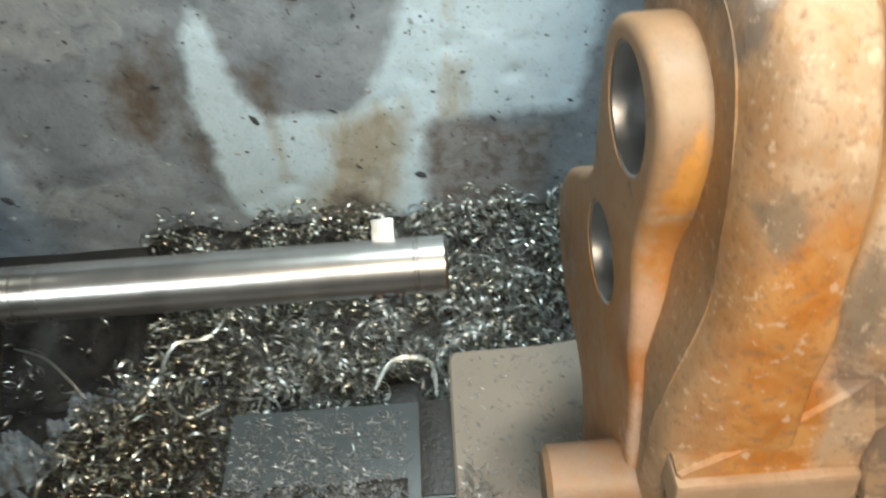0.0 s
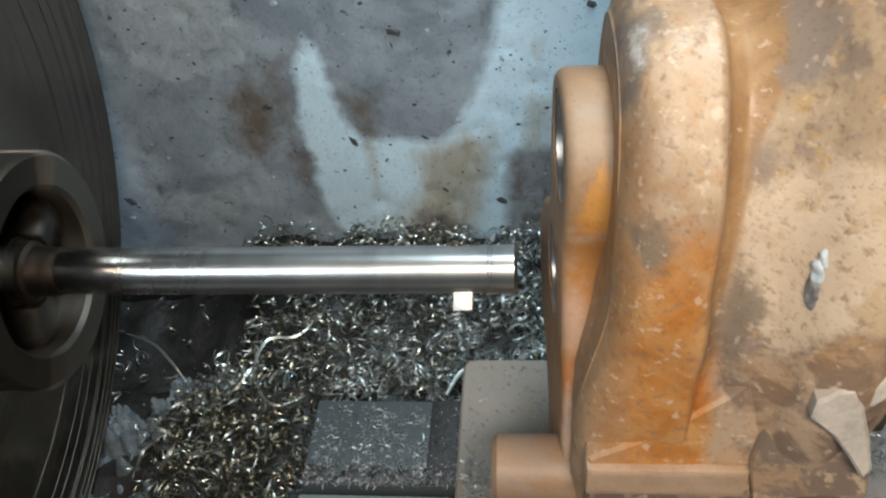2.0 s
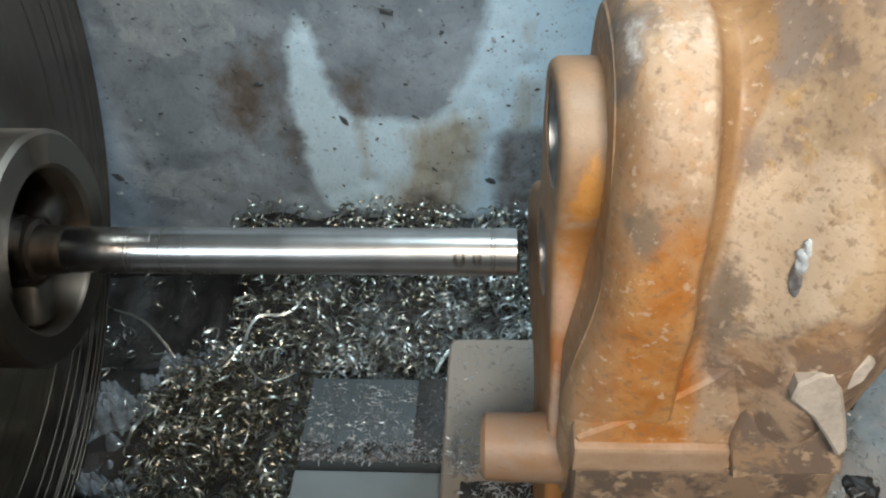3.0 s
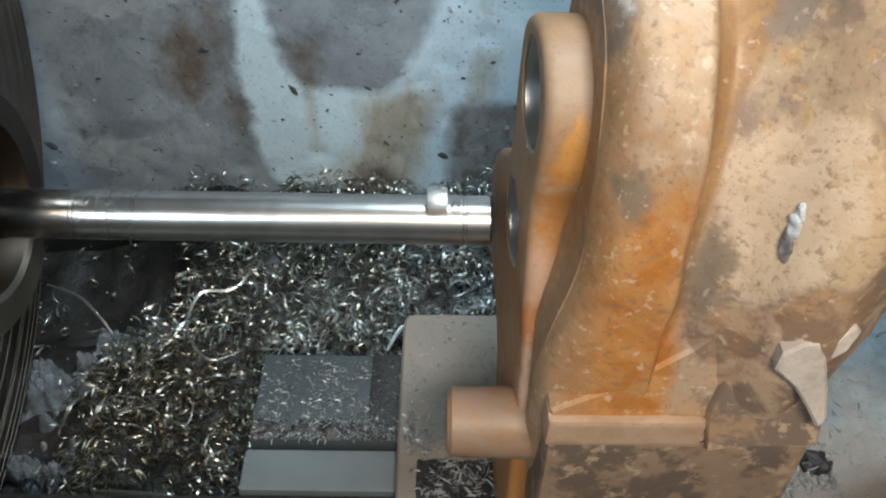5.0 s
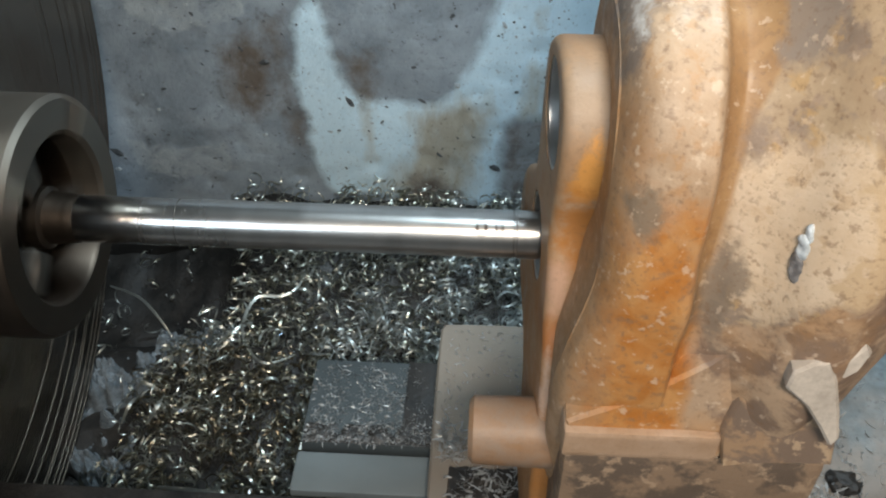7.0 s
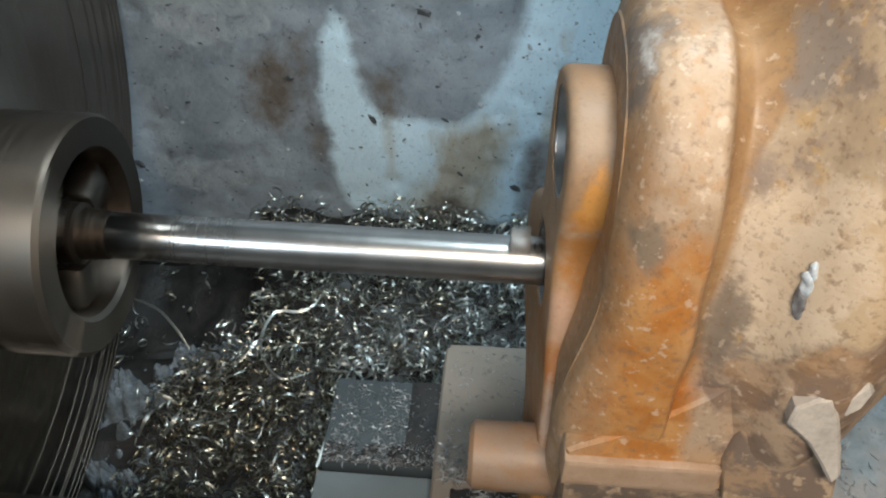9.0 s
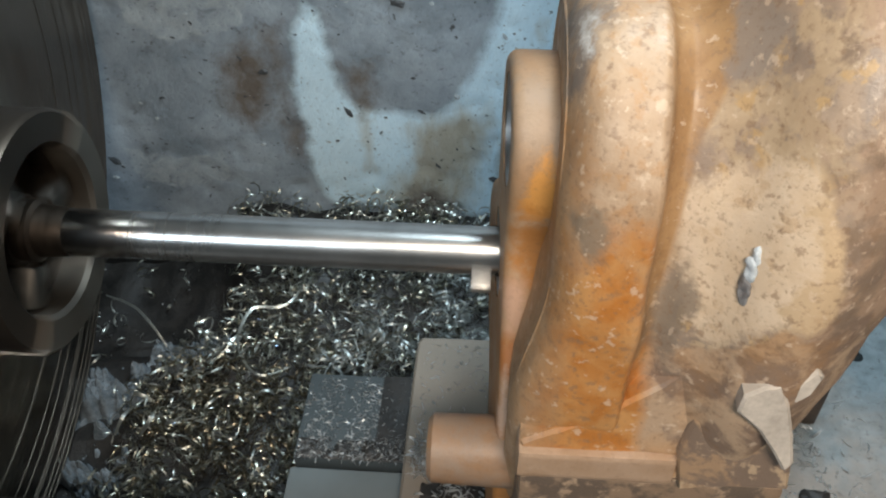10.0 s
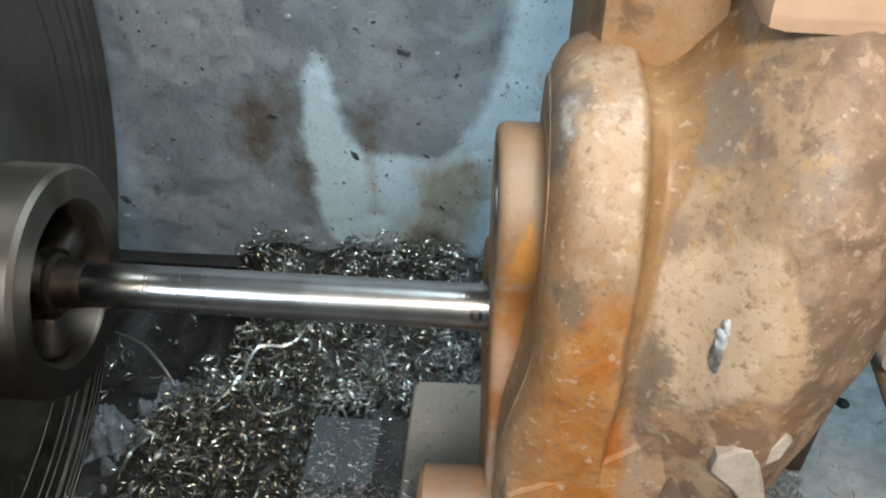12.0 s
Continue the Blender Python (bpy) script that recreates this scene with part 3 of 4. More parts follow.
def heap_height(x, y):
    base = -0.86 + 0.10 * max(0.0, (y - 0.62)) / 0.38 + 0.05 * noise.noise(Vector((x * 3, y * 3, 2)))
    base += 0.025 * noise.noise(Vector((x * 11, y * 11, 5)))
    left = max(0.0, -0.05 - x)
    return base - 0.16 * min(left, 0.5) - (0.12 if y > 0.55 else 0.0) * min(1.0, max(0.0, heap_rim(y) - x) / 0.1)


def sump():
    step, x0, x1, y0, y1 = 0.03, -1.5, 1.6, -0.9, 1.01
    nx, ny = int((x1 - x0) / step), int((y1 - y0) / step)
    verts = [(x0 + i * step, y0 + k * step, heap_height(x0 + i * step, y0 + k * step) - 0.012) for i in range(nx + 1) for k in range(ny + 1)]
    faces = [(a, a + 1, a + ny + 2, a + ny + 1) for i in range(nx) for k in range(ny) for a in (i * (ny + 1) + k,)]
    rim = [i * (ny + 1) for i in range(nx + 1)] + [nx * (ny + 1) + k for k in range(1, ny + 1)] + [i * (ny + 1) + ny for i in range(nx - 1, -1, -1)] + list(range(ny - 1, 0, -1))
    base = len(verts)
    verts += [(*verts[r][:2], -1.25) for r in rim]
    faces += [(rim[k], rim[(k + 1) % len(rim)], base + (k + 1) % len(rim), base + k) for k in range(len(rim))]
    me = bpy.data.meshes.new("chip_tray")
    me.from_pydata(verts, [], faces)
    me.materials.append(SUMP)
    me.shade_smooth()
    tagged(new("chip_tray", me), "oily black sump under the machine full of swarf", "ground", kind="structure")


sump()
# dark box added for the line of shade where the wall ends
tagged(new("trim", mesh_of("trim", box(-1.3, -0.12, 0.955, 1.02, -1.0, -0.835, 0.006), SUMP)), "dark strip standing for the shadowed gap at the wall foot", "trim", kind="structure")


# ---- swarf ----
def ribbon(verts, faces, place, turn, length, width, curl, pitch, seg):
    """One curled metal chip: a narrow ribbon bent round a circle and drawn out along its axis."""
    n0 = len(verts)
    for k in range(seg + 1):
        t = k / seg
        a = curl * t
        r = length / max(curl, 0.3)
        taper = 1 - 0.65 * abs(2 * t - 1) ** 3
        mid = Vector((r * math.sin(a), r * (1 - math.cos(a)), pitch * t))
        side = Vector((0.25 * math.sin(a), -0.25 * math.cos(a), 1)).normalized() * width * 0.5 * taper
        verts.append(place + turn @ (mid - side))
        verts.append(place + turn @ (mid + side))
    for k in range(seg):
        b = n0 + 2 * k
        faces.append((b, b + 1, b + 3, b + 2))


def swarf(name, label, material, count, area, radii, lift, wide=(0.0022, 0.0050), turns=(2.5, 9.0), stray=0.05):
    """Curled chips over the heap; past its rim only a stray few."""
    rnd = random.Random(name)
    verts, faces = [], []
    made = 0
    while made < count:
        x, y = rnd.uniform(*area[:2]), rnd.uniform(*area[2:])
        dense = min(1.0, max(0.0, (x - heap_rim(y) + 0.05) / 0.10))
        clump = noise.noise(Vector((x * 7, y * 7, 4))) + 0.7 * noise.noise(Vector((x * 19, y * 19, 8)))
        if rnd.random() > stray + (1 - stray) * dense or clump < -0.30:
            continue
        z = heap_height(x, y) + rnd.uniform(-0.006, lift) * (1 + 0.8 * max(0.0, clump))
        turn = Euler((rnd.gauss(0, 0.8), rnd.gauss(0, 0.8), rnd.uniform(0, 6.3))).to_matrix()
        curl = rnd.uniform(*turns)
        r = rnd.uniform(*radii) * (0.8 if y > 0.86 else 1.0)
        ribbon(verts, faces, Vector((x, y, z)), turn, r * curl, rnd.uniform(*wide), curl, rnd.uniform(0.0, 0.006) * curl, int(2.4 * curl) + 3)
        made += 1
    me = bpy.data.meshes.new(name)
    me.from_pydata(verts, [], faces)
    me.materials.append(material)
    me.shade_smooth()
    tagged(new(name, me), label, "swarf", kind="stuff")


swarf("steel_swarf", "heap of bright curled steel swarf", SWARF, 2900, (-0.62, 1.1, -0.05, 0.99), (0.007, 0.022), 0.045, (0.0028, 0.0068))
swarf("straw_swarf", "straw-brown curled steel swarf in the heap", STRAW, 3400, (-0.62, 1.1, -0.05, 0.99), (0.008, 0.024), 0.030, (0.0028, 0.0066))
swarf("brown_swarf", "oily brown swarf in the front of the heap", BROWN, 700, (-0.30, 0.24, -0.02, 0.48), (0.007, 0.020), 0.036, (0.0028, 0.0060))
swarf("pale_swarf", "pale fresh steel swarf piled behind the block", PALE, 650, (0.16, 0.66, 0.28, 0.66), (0.008, 0.024), 0.055, (0.0028, 0.0070))
swarf("silver_swarf", "silvery blue-grey swarf heaped against the wall", PALE, 700, (0.42, 0.95, 0.55, 0.98), (0.008, 0.024), 0.055, (0.003, 0.0075))
swarf("chip_glints", "tiny bright steel crumbs on the swarf heap", CARBIDE, 700, (-0.62, 1.1, -0.05, 0.99), (0.004, 0.009), 0.050, (0.004, 0.009), (0.6, 2.4))
swarf("sump_glints", "bright steel specks strewn over the oily sump", CARBIDE, 150, (-0.60, 0.0, 0.10, 0.96), (0.003, 0.008), 0.012, (0.003, 0.007), (0.6, 2.4), 0.8)
swarf("wire_swarf", "thin looping steel threads over the heap", SWARF, 150, (-0.30, 0.8, 0.05, 0.95), (0.020, 0.045), 0.055, (0.0018, 0.0032), (2.0, 6.0))
swarf("blued_swarf", "few heat-blued steel chips in the swarf", BLUED, 40, (-0.4, 0.9, 0.2, 0.95), (0.006, 0.016), 0.04, (0.003, 0.006), (1.0, 3.0))


def long_curl(points, width, label):
    verts, faces = [], []
    path = []
    pts = [Vector(p) for p in points]
    for i in range(len(pts) - 1):
        p0, p1, p2, p3 = pts[max(i - 1, 0)], pts[i], pts[i + 1], pts[min(i + 2, len(pts) - 1)]
        for k in range(8):
            t = k / 8
            path.append(0.5 * ((2 * p1) + (p2 - p0) * t + (2 * p0 - 5 * p1 + 4 * p2 - p3) * t * t + (3 * p1 - p0 - 3 * p2 + p3) * t ** 3))
    path.append(pts[-1])
    bm = bmesh.new()
    rings = []
    for i, p in enumerate(path):
        d = (path[min(i + 1, len(path) - 1)] - path[max(i - 1, 0)]).normalized()
        s = d.cross(Vector((0, -0.7, 0.7))).normalized()
        u = s.cross(d)
        w = width * (0.45 + 0.55 * math.sin(math.pi * min(1, (i + 0.5) / len(path))))
        rings.append([bm.verts.new(p + s * w * a + u * width * 0.18 * b) for a, b in ((-1, 0), (0, 1), (1, 0), (0, -1))])
    for a, b in zip(rings, rings[1:]):
        for k in range(4):
            bm.faces.new((a[k], a[(k + 1) % 4], b[(k + 1) % 4], b[k]))
    bm.faces.new(rings[0]); bm.faces.new(rings[-1])
    tagged(new("swarf_curl", mesh_of("swarf_curl", bm, SWARF)), label, "swarf", "long curls on the swarf heap")


long_curl([(0.071, 0.84, -0.83), (0.07, 0.680, -0.785), (0.038, 0.629, -0.785), (-0.029, 0.616, -0.785), (-0.042, 0.524, -0.785), (-0.006, 0.448, -0.785), (0.04, 0.417, -0.785), (0.092, 0.458, -0.80)], 0.0038, "long bright steel curl looping over the swarf")
long_curl([(-0.427, 0.69, -0.84), (-0.323, 0.621, -0.803), (-0.256, 0.559, -0.803), (-0.222, 0.53, -0.84)], 0.0035, "arched bright steel strip on the oily sump")
long_curl([(0.09, 0.863, -0.84), (0.081, 0.718, -0.803), (0.042, 0.713, -0.84)], 0.004, "straight bright steel strip on the swarf")
long_curl([(-0.205, 0.28, -0.84), (-0.179, 0.306, -0.803), (-0.19, 0.364, -0.84)], 0.005, "short bright steel strip on the swarf")
long_curl([(-0.26, 0.277, -0.84), (-0.24, 0.304, -0.803), (-0.241, 0.362, -0.84)], 0.004, "short bright steel strip on the swarf")
long_curl([(-0.395, 0.170, -0.86), (-0.375, 0.190, -0.83), (-0.360, 0.215, -0.85)], 0.013, "broad bright steel chip on the oily sump")
long_curl([(-0.12, 0.105, -0.80), (-0.05, 0.095, -0.79), (0.03, 0.088, -0.795), (0.10, 0.085, -0.80)], 0.005, "long straight bright strip along the sump edge")
long_curl([(0.15, 0.30, -0.80), (0.162, 0.255, -0.775), (0.150, 0.20, -0.79)], 0.005, "bent bright steel strip on the swarf")
long_curl([(-0.28, 0.40, -0.85), (-0.235, 0.375, -0.82), (-0.20, 0.37, -0.84)], 0.005, "short bright steel strip on the swarf")
long_curl([(-0.10, 0.47, -0.83), (-0.06, 0.525, -0.80), (-0.03, 0.56, -0.81)], 0.005, "bent bright steel strip on the swarf")
long_curl([(0.412, 0.461, -0.798), (0.441, 0.526, -0.798), (0.484, 0.543, -0.798), (0.532, 0.519, -0.798), (0.539, 0.436, -0.798)], 0.006, "green-tinted arched steel strip beside the block")


def residue(cx, cy, wx, wy, tall, seed, label):
    bm = bmesh.new()
    bmesh.ops.create_grid(bm, x_segments=80, y_segments=70, size=1.0)
    for q in bm.verts:
        r = math.hypot(q.co.x, q.co.y)
        x, y = cx + q.co.x * wx, cy + q.co.y * wy
        rim = max(0.0, 0.85 - r + 0.75 * noise.noise(Vector((x * 18, y * 18, seed))) + 0.35 * noise.noise(Vector((x * 45, y * 45, seed))))
        lumps = abs(noise.noise(Vector((x * 32, y * 32, 1)))) + 0.8 * abs(noise.noise(Vector((x * 85, y * 85, 8)))) + 0.5 * abs(noise.noise(Vector((x * 170, y * 170, 2))))
        q.co = Vector((x, y, heap_height(x, y) - 0.03 + tall * min(rim * 2.2, 1) + 0.042 * lumps * min(rim * 3, 1)))
    tagged(new("coolant_residue", mesh_of("coolant_residue", bm, FOAM)), label, "residue", "clumps of dried coolant")


residue(-0.365, 0.41, 0.145, 0.10, 0.06, 3, "pale crumbly clump of dried coolant residue on the sump")
residue(-0.33, 0.225, 0.10, 0.07, 0.035, 11, "small scattered clump of grey coolant residue")
residue(-0.18, 0.53, 0.13, 0.07, 0.035, 17, "thin smear of grey residue beside the swarf")


# ---- fixed slide under the bar ----
def fixed_slide():
    ob = thing("bed_slide", "grey iron machine slide dusted with fine chips", "machine slide")
    way = part("top_way", box(0.218, 0.64, 0.020, 0.197, -0.62, -0.495, 0.004), SLIDE, ob)
    part("ledge", box(0.212, 0.64, -0.062, 0.014, -0.62, -0.512, 0.006), LEDGE, ob, "lighter machined front ledge")
    sludge = bmesh.new()
    bmesh.ops.create_grid(sludge, x_segments=90, y_segments=16, size=1.0)
    for q in sludge.verts:
        x, y = 0.36 + q.co.x * 0.138, 0.040 + q.co.y * 0.0195
        lump = 0.5 + noise.noise(Vector((x * 45, y * 45, 1))) + 0.5 * noise.noise(Vector((x * 130, y * 130, 4)))
        q.co = Vector((x, y, -0.4955 + 0.006 * max(0.0, 1 - abs(q.co.y) ** 3) * max(0.0, lump)))
    part("chip_sludge", sludge, SUMP, way, "black oily ridge of packed fine chips")
    part("base", box(0.225, 0.64, -0.050, 0.19, -1.25, -0.624, 0.004), COLLAR, ob, "dark oily iron base")
    part("front_rail", uneven(box(-0.34, 0.46, -0.20, -0.068, -1.25, -0.517, 0.006, cuts=3), 0.001, 9), SUMP, ob, "dark oily rail along the front")
    return ob


fixed_slide()


def fine_chips(name, label, x0, x1, y0, y1, z, count, parent=None, size=0.004):
    """Fine needle chips lying on a flat top."""
    rnd = random.Random(name)
    verts, faces = [], []
    for _ in range(count):
        p = Vector((rnd.uniform(x0, x1), y0 + (y1 - y0) * rnd.random() ** 1.3, z + 0.0012))
        if 0.5 + 0.9 * noise.noise(p * 26) < 0.75 * rnd.random():
            continue
        turn = Euler((rnd.gauss(0, 0.45), rnd.gauss(0, 0.45), rnd.uniform(0, 6.3))).to_matrix()
        ribbon(verts, faces, p, turn, rnd.uniform(0.6, 2.6) * size, rnd.uniform(0.2, 0.5) * size, rnd.uniform(0.3, 2.0), 0.001, 3)
    me = bpy.data.meshes.new(name)
    me.from_pydata(verts, [], faces)
    me.materials.append(CHIPS)
    ob = tagged(new(name, me), label, "chips", kind="stuff")
    ob.parent = parent
    return ob


fine_chips("slide_chips", "fine steel chips scattered over the grey slide", 0.225, 0.50, 0.022, 0.185, -0.495, 2700, None, 0.0056)
fine_chips("ridge_chips", "glinting fine chips caught in the oily ridge", 0.224, 0.495, 0.022, 0.062, -0.4915, 900, None, 0.0045)


# ---- moving table with block and casting ----
def machine_table():
    ob = thing("machine_table", "blue-grey painted moving machine table with loose chips", "machine table")
    top = holed_plate([(-0.35, 0.80), (0.55, 0.80), (0.55, 2.3), (-0.35, 2.3)], [(0.36, 1.285, 0.014), (0.12, 1.60, 0.014)], 0.0, 0.05, 0.004)
    bmesh.ops.transform(top, matrix=Matrix(((0, 0, 1, 0), (0, 1, 0, 0), (-1, 0, 0, -0.56), (0, 0, 0, 1))), verts=top.verts)
    board = part("table_top", top, TABLE, ob)
    part("table_skirt", box(0.82, 2.28, -0.33, 0.53, -1.25, -0.614, 0.004), COLLAR, ob, "dark underside of the table")
    dirt = bmesh.new()
    bmesh.ops.create_icosphere(dirt, subdivisions=4, radius=1.0, matrix=Matrix.Translation((1.13, 0.03, -0.562)) @ Matrix.Diagonal((0.034, 0.026, 0.016, 1)))
    part("dirt_lump", uneven(uneven(dirt, 0.012, 40, 3), 0.006, 130, 5), SUMP, board, "dark oily lump of dirt")
    return ob


def support_block():
    ob = thing("support_block", "brown-grey iron support block with worn corners and stray chips", "support block")
    top = holed_plate(smooth_outline([(-0.185, 0.450), (-0.10, 0.4488), (0.10, 0.4485), (0.255, 0.450), (0.278, 0.455), (0.2865, 0.470), (0.288, 0.60), (0.288, 0.78), (0.10, 0.79), (-0.10, 0.79), (-0.185, 0.78), (-0.190, 0.60)], 5), [], 0.0, 0.011, 0.004)
    bmesh.ops.transform(top, matrix=Matrix(((0, 0, 1, 0), (0, 1, 0, 0), (-1, 0, 0, -0.483), (0, 0, 0, 1))), verts=top.verts)
    plate = part("block_top", top, BLOCK, ob)
    part("block_base", box(0.452, 0.80, 0.205, 0.284, -1.24, -0.4945, 0.004), BLOCK, ob)
    pocket = bmesh.new()
    bmesh.ops.create_grid(pocket, x_segments=56, y_segments=50, size=1.0)
    for q in pocket.verts:
        edge = max(abs(q.co.x), abs(q.co.y))
        x, y = 0.560 + q.co.x * 0.082, -0.108 + q.co.y * 0.086
        lump = 0.6 + noise.noise(Vector((x * 60, y * 60, 1))) + 0.5 * noise.noise(Vector((x * 160, y * 160, 4)))
        q.co = Vector((x + 0.004 * noise.noise(Vector((x * 70, y * 70, 9))), y + 0.004 * noise.noise(Vector((x * 70, y * 70, 3))), -0.4845 + (0.0 if edge > 0.98 else 0.003 + 0.004 * max(0.0, lump))))
    part("chip_pocket", pocket, SUMP, plate, "black oily pocket packed with chips")
    # thin dark plate in place of the block's shade on the slide
    part("shade_strip", box(0.398, 0.4465, 0.024, 0.196, -0.4945, -0.4915, 0.001), SUMP, ob, "dark strip laid where the block's shade falls")
    return ob


def gear_housing():
    ob = thing("gear_housing", "rust-orange cast iron gear housing with two bored holes", "casting")
    H1, H2 = (0.0, 0.0, 0.056), (-0.035, 0.203, 0.060)
    zones = {"sound": [(0.757, 0.275), (0.740, 0.262), (0.738, 0.20), (0.745, 0.135), (0.772, 0.105), (0.795, 0.125), (0.822, 0.178), (0.842, 0.168), (0.856, 0.185), (0.852, 0.244), (0.831, 0.289), (0.815, 0.317), (0.797, 0.309)],
             "low": [(0.70, 0.02), (0.735, 0.085), (0.78, 0.10), (0.80, 0.135), (0.82, 0.17), (0.85, 0.16), (0.90, 0.18), (0.90, -0.2), (0.70, -0.2)],
             "rust": [(0.636, 0.30), (0.650, 0.19), (0.664, 0.225), (0.69, 0.24), (0.715, 0.22), (0.720, 0.10), (0.76, 0.04), (0.80, 0.02), (0.80, -0.20), (0.62, -0.20), (0.62, 0.30)],
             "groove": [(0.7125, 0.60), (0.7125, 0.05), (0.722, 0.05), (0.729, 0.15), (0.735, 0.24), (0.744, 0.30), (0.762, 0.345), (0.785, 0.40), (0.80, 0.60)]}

    def swell(bm):
        """The drum's front stands further forward below the upper bore."""
        for q in bm.verts:
            low = min(1.0, max(0.0, (0.14 - q.co.z) / 0.20))
            q.co.x -= 0.030 * low * low * (3 - 2 * low) * min(1.0, max(0.0, (0.672 - q.co.x) / 0.035))
        return bm

    def weathered(piece):
        for key, poly in zones.items():
            soft = 0.006 if key == "groove" else 0.018 if key == "sound" else 0.05 if key == "rust" else 0.022
            vals = [soft_inside(poly, (q.co.x, q.co.z), soft) if q.co.y < 0.1 else 0.0 for q in piece.data.vertices]
            piece.data.attributes.new(key, "FLOAT", "POINT").data.foreach_set("value", vals)

    outline = smooth_outline([(-0.03, 0.284), (-0.095, 0.273), (-0.126, 0.228), (-0.118, 0.160), (-0.104, 0.095), (-0.120, 0.030), (-0.128, -0.020), (-0.150, -0.065), (-0.165, -0.16), (-0.168, -0.30), (-0.168, -0.465), (-0.02, -0.465), (0.03, -0.26), (0.16, -0.20), (0.21, -0.10), (0.17, -0.02), (0.085, 0.045), (0.060, 0.085), (0.058, 0.18), (0.040, 0.25)], 6)
    lean = math.tan(radians(3))
    flange = holed_plate(outline, [H1, H2], 0.58, 0.640, 0.012, 4)
    for q in flange.verts:
        if q.co.x < 0.60:
            q.co.x -= q.co.y * lean
    face = part("flange", flange, RUST, ob, "rust-orange flange with machined bores")
    web = [(-0.045 + 0.144 * math.copysign(abs(math.cos(a)) ** (2 / 3), math.cos(a)), 0.022 + 0.318 * math.copysign(abs(math.sin(a)) ** (2 / 3), math.sin(a))) for a in (2 * math.pi * k / 96 for k in range(96))]
    weathered(part("front_web", swell(holed_plate(web, [(*H1[:2], 0.058), (*H2[:2], 0.062)], 0.629, 0.640, 0.004)), HOUSING, ob))
    for (y, z, r) in (H1, H2):
        bore = lathe([(0.5815, r - 0.0005), (0.583, r - 0.003), (0.68, r - 0.003), (0.70, r - 0.003), (0.70, r - 0.012), (0.78, r - 0.012), (0.78, 0)], 56)
        bmesh.ops.translate(bore, verts=bore.verts, vec=(0, y, z))
        for q in bore.verts:
            if q.co.x < 0.60:
                q.co.x -= q.co.y * lean
        part("bore", bore, BORE, face, "bright machined steel bore")
    shape = [(0.63, -0.047, 0.015, 0.140, 0.320, 3.0), (0.636, -0.047, 0.015, 0.158, 0.338, 3.0), (0.648, -0.047, 0.015, 0.174, 0.354, 3.1), (0.668, -0.047, 0.015, 0.183, 0.364, 3.2), (0.7, -0.047, 0.015, 0.186, 0.366, 3.2), (0.708, -0.047, 0.015, 0.185, 0.365, 3.2), (0.713, -0.045, 0.015, 0.180, 0.360, 3.1), (0.718, -0.040, 0.016, 0.173, 0.353, 3.0), (0.728, -0.034, 0.020, 0.172, 0.347, 2.9), (0.736, -0.026, 0.027, 0.182, 0.343, 2.8), (0.75, -0.016, 0.040, 0.202, 0.342, 2.7), (0.768, 0.004, 0.062, 0.230, 0.350, 2.6), (0.785, 0.022, 0.082, 0.262, 0.362, 2.5), (0.805, 0.044, 0.105, 0.304, 0.375, 2.5), (0.84, 0.04, 0.125, 0.314, 0.395, 2.5), (0.885, 0.048, 0.165, 0.305, 0.370, 2.4), (0.935, 0.06, 0.215, 0.278, 0.305, 2.3), (0.972, 0.08, 0.243, 0.235, 0.238, 2.2), (0.997, 0.09, 0.25, 0.17, 0.16, 2.1), (1.010, 0.09, 0.25, 0.06, 0.07, 2.0)]
    fine_rows = []
    for k in range(len(shape) - 1):
        p0, p1, p2, p3 = (np.array(shape[min(max(k + d, 0), len(shape) - 1)]) for d in (-1, 0, 1, 2))
        for t in (0, 0.25, 0.5, 0.75):
            fine_rows.append(tuple(0.5 * (2 * p1 + (p2 - p0) * t + (2 * p0 - 5 * p1 + 4 * p2 - p3) * t * t + (3 * p1 - p0 - 3 * p2 + p3) * t ** 3)))
    fine_rows.append(shape[-1])
    body = loft(fine_rows, 288, 0.006, 8, caps=False)
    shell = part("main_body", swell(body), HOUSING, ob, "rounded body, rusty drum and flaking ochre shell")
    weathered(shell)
    part("neck", loft([(0.668, 0.14, 0.30, 0.12, 0.40, 3), (0.676, 0.135, 0.30, 0.145, 0.42, 3), (0.78, 0.12, 0.30, 0.17, 0.42, 3)], 64, 0.004, 5), NECK, ob, "rust-brown upright neck")
    part("lug", uneven(box(0.778, 1.0, -0.16, 0.12, 0.462, 0.64, 0.02, cuts=4), 0.004, 9, 6), LUG, ob, "pale top lug")
    shield = holed_plate([(1.03, 0.165), (1.045, 0.0), (1.157, -0.204), (1.235, -0.33), (1.38, -0.558), (1.5, -0.558), (1.5, 0.165)], [], 0.0, 0.06, 0.006)
    bmesh.ops.transform(shield, matrix=Matrix(((0, 1, 0, 0), (1, 0, 0, 0), (0, 0, 1, 0), (0, 0, 0, 1))), verts=shield.verts)
    part("end_shield", shield, DARKRUST, ob, "brown rusted end shield")
    knob = lathe([(0, 0), (0, 0.026), (0.012, 0.03), (0.03, 0.03)], 32)
    bmesh.ops.transform(knob, matrix=Matrix.Translation((1.095, -0.03, -0.02)) @ Matrix.Rotation(radians(90), 4, "Z"), verts=knob.verts)
    part("shield_boss", knob, CHIPPED, ob, "pale round boss")
    rib = box(1.09, 1.166, 0.19, 0.27, -0.559, 0.03, 0.006)
    part("rear_rib", rib, DARKIRON, ob, "dark iron post behind the body")
    boss = lathe([(0.505, 0), (0.505, 0.036), (0.511, 0.043), (0.60, 0.045), (0.66, 0.047)], 48)
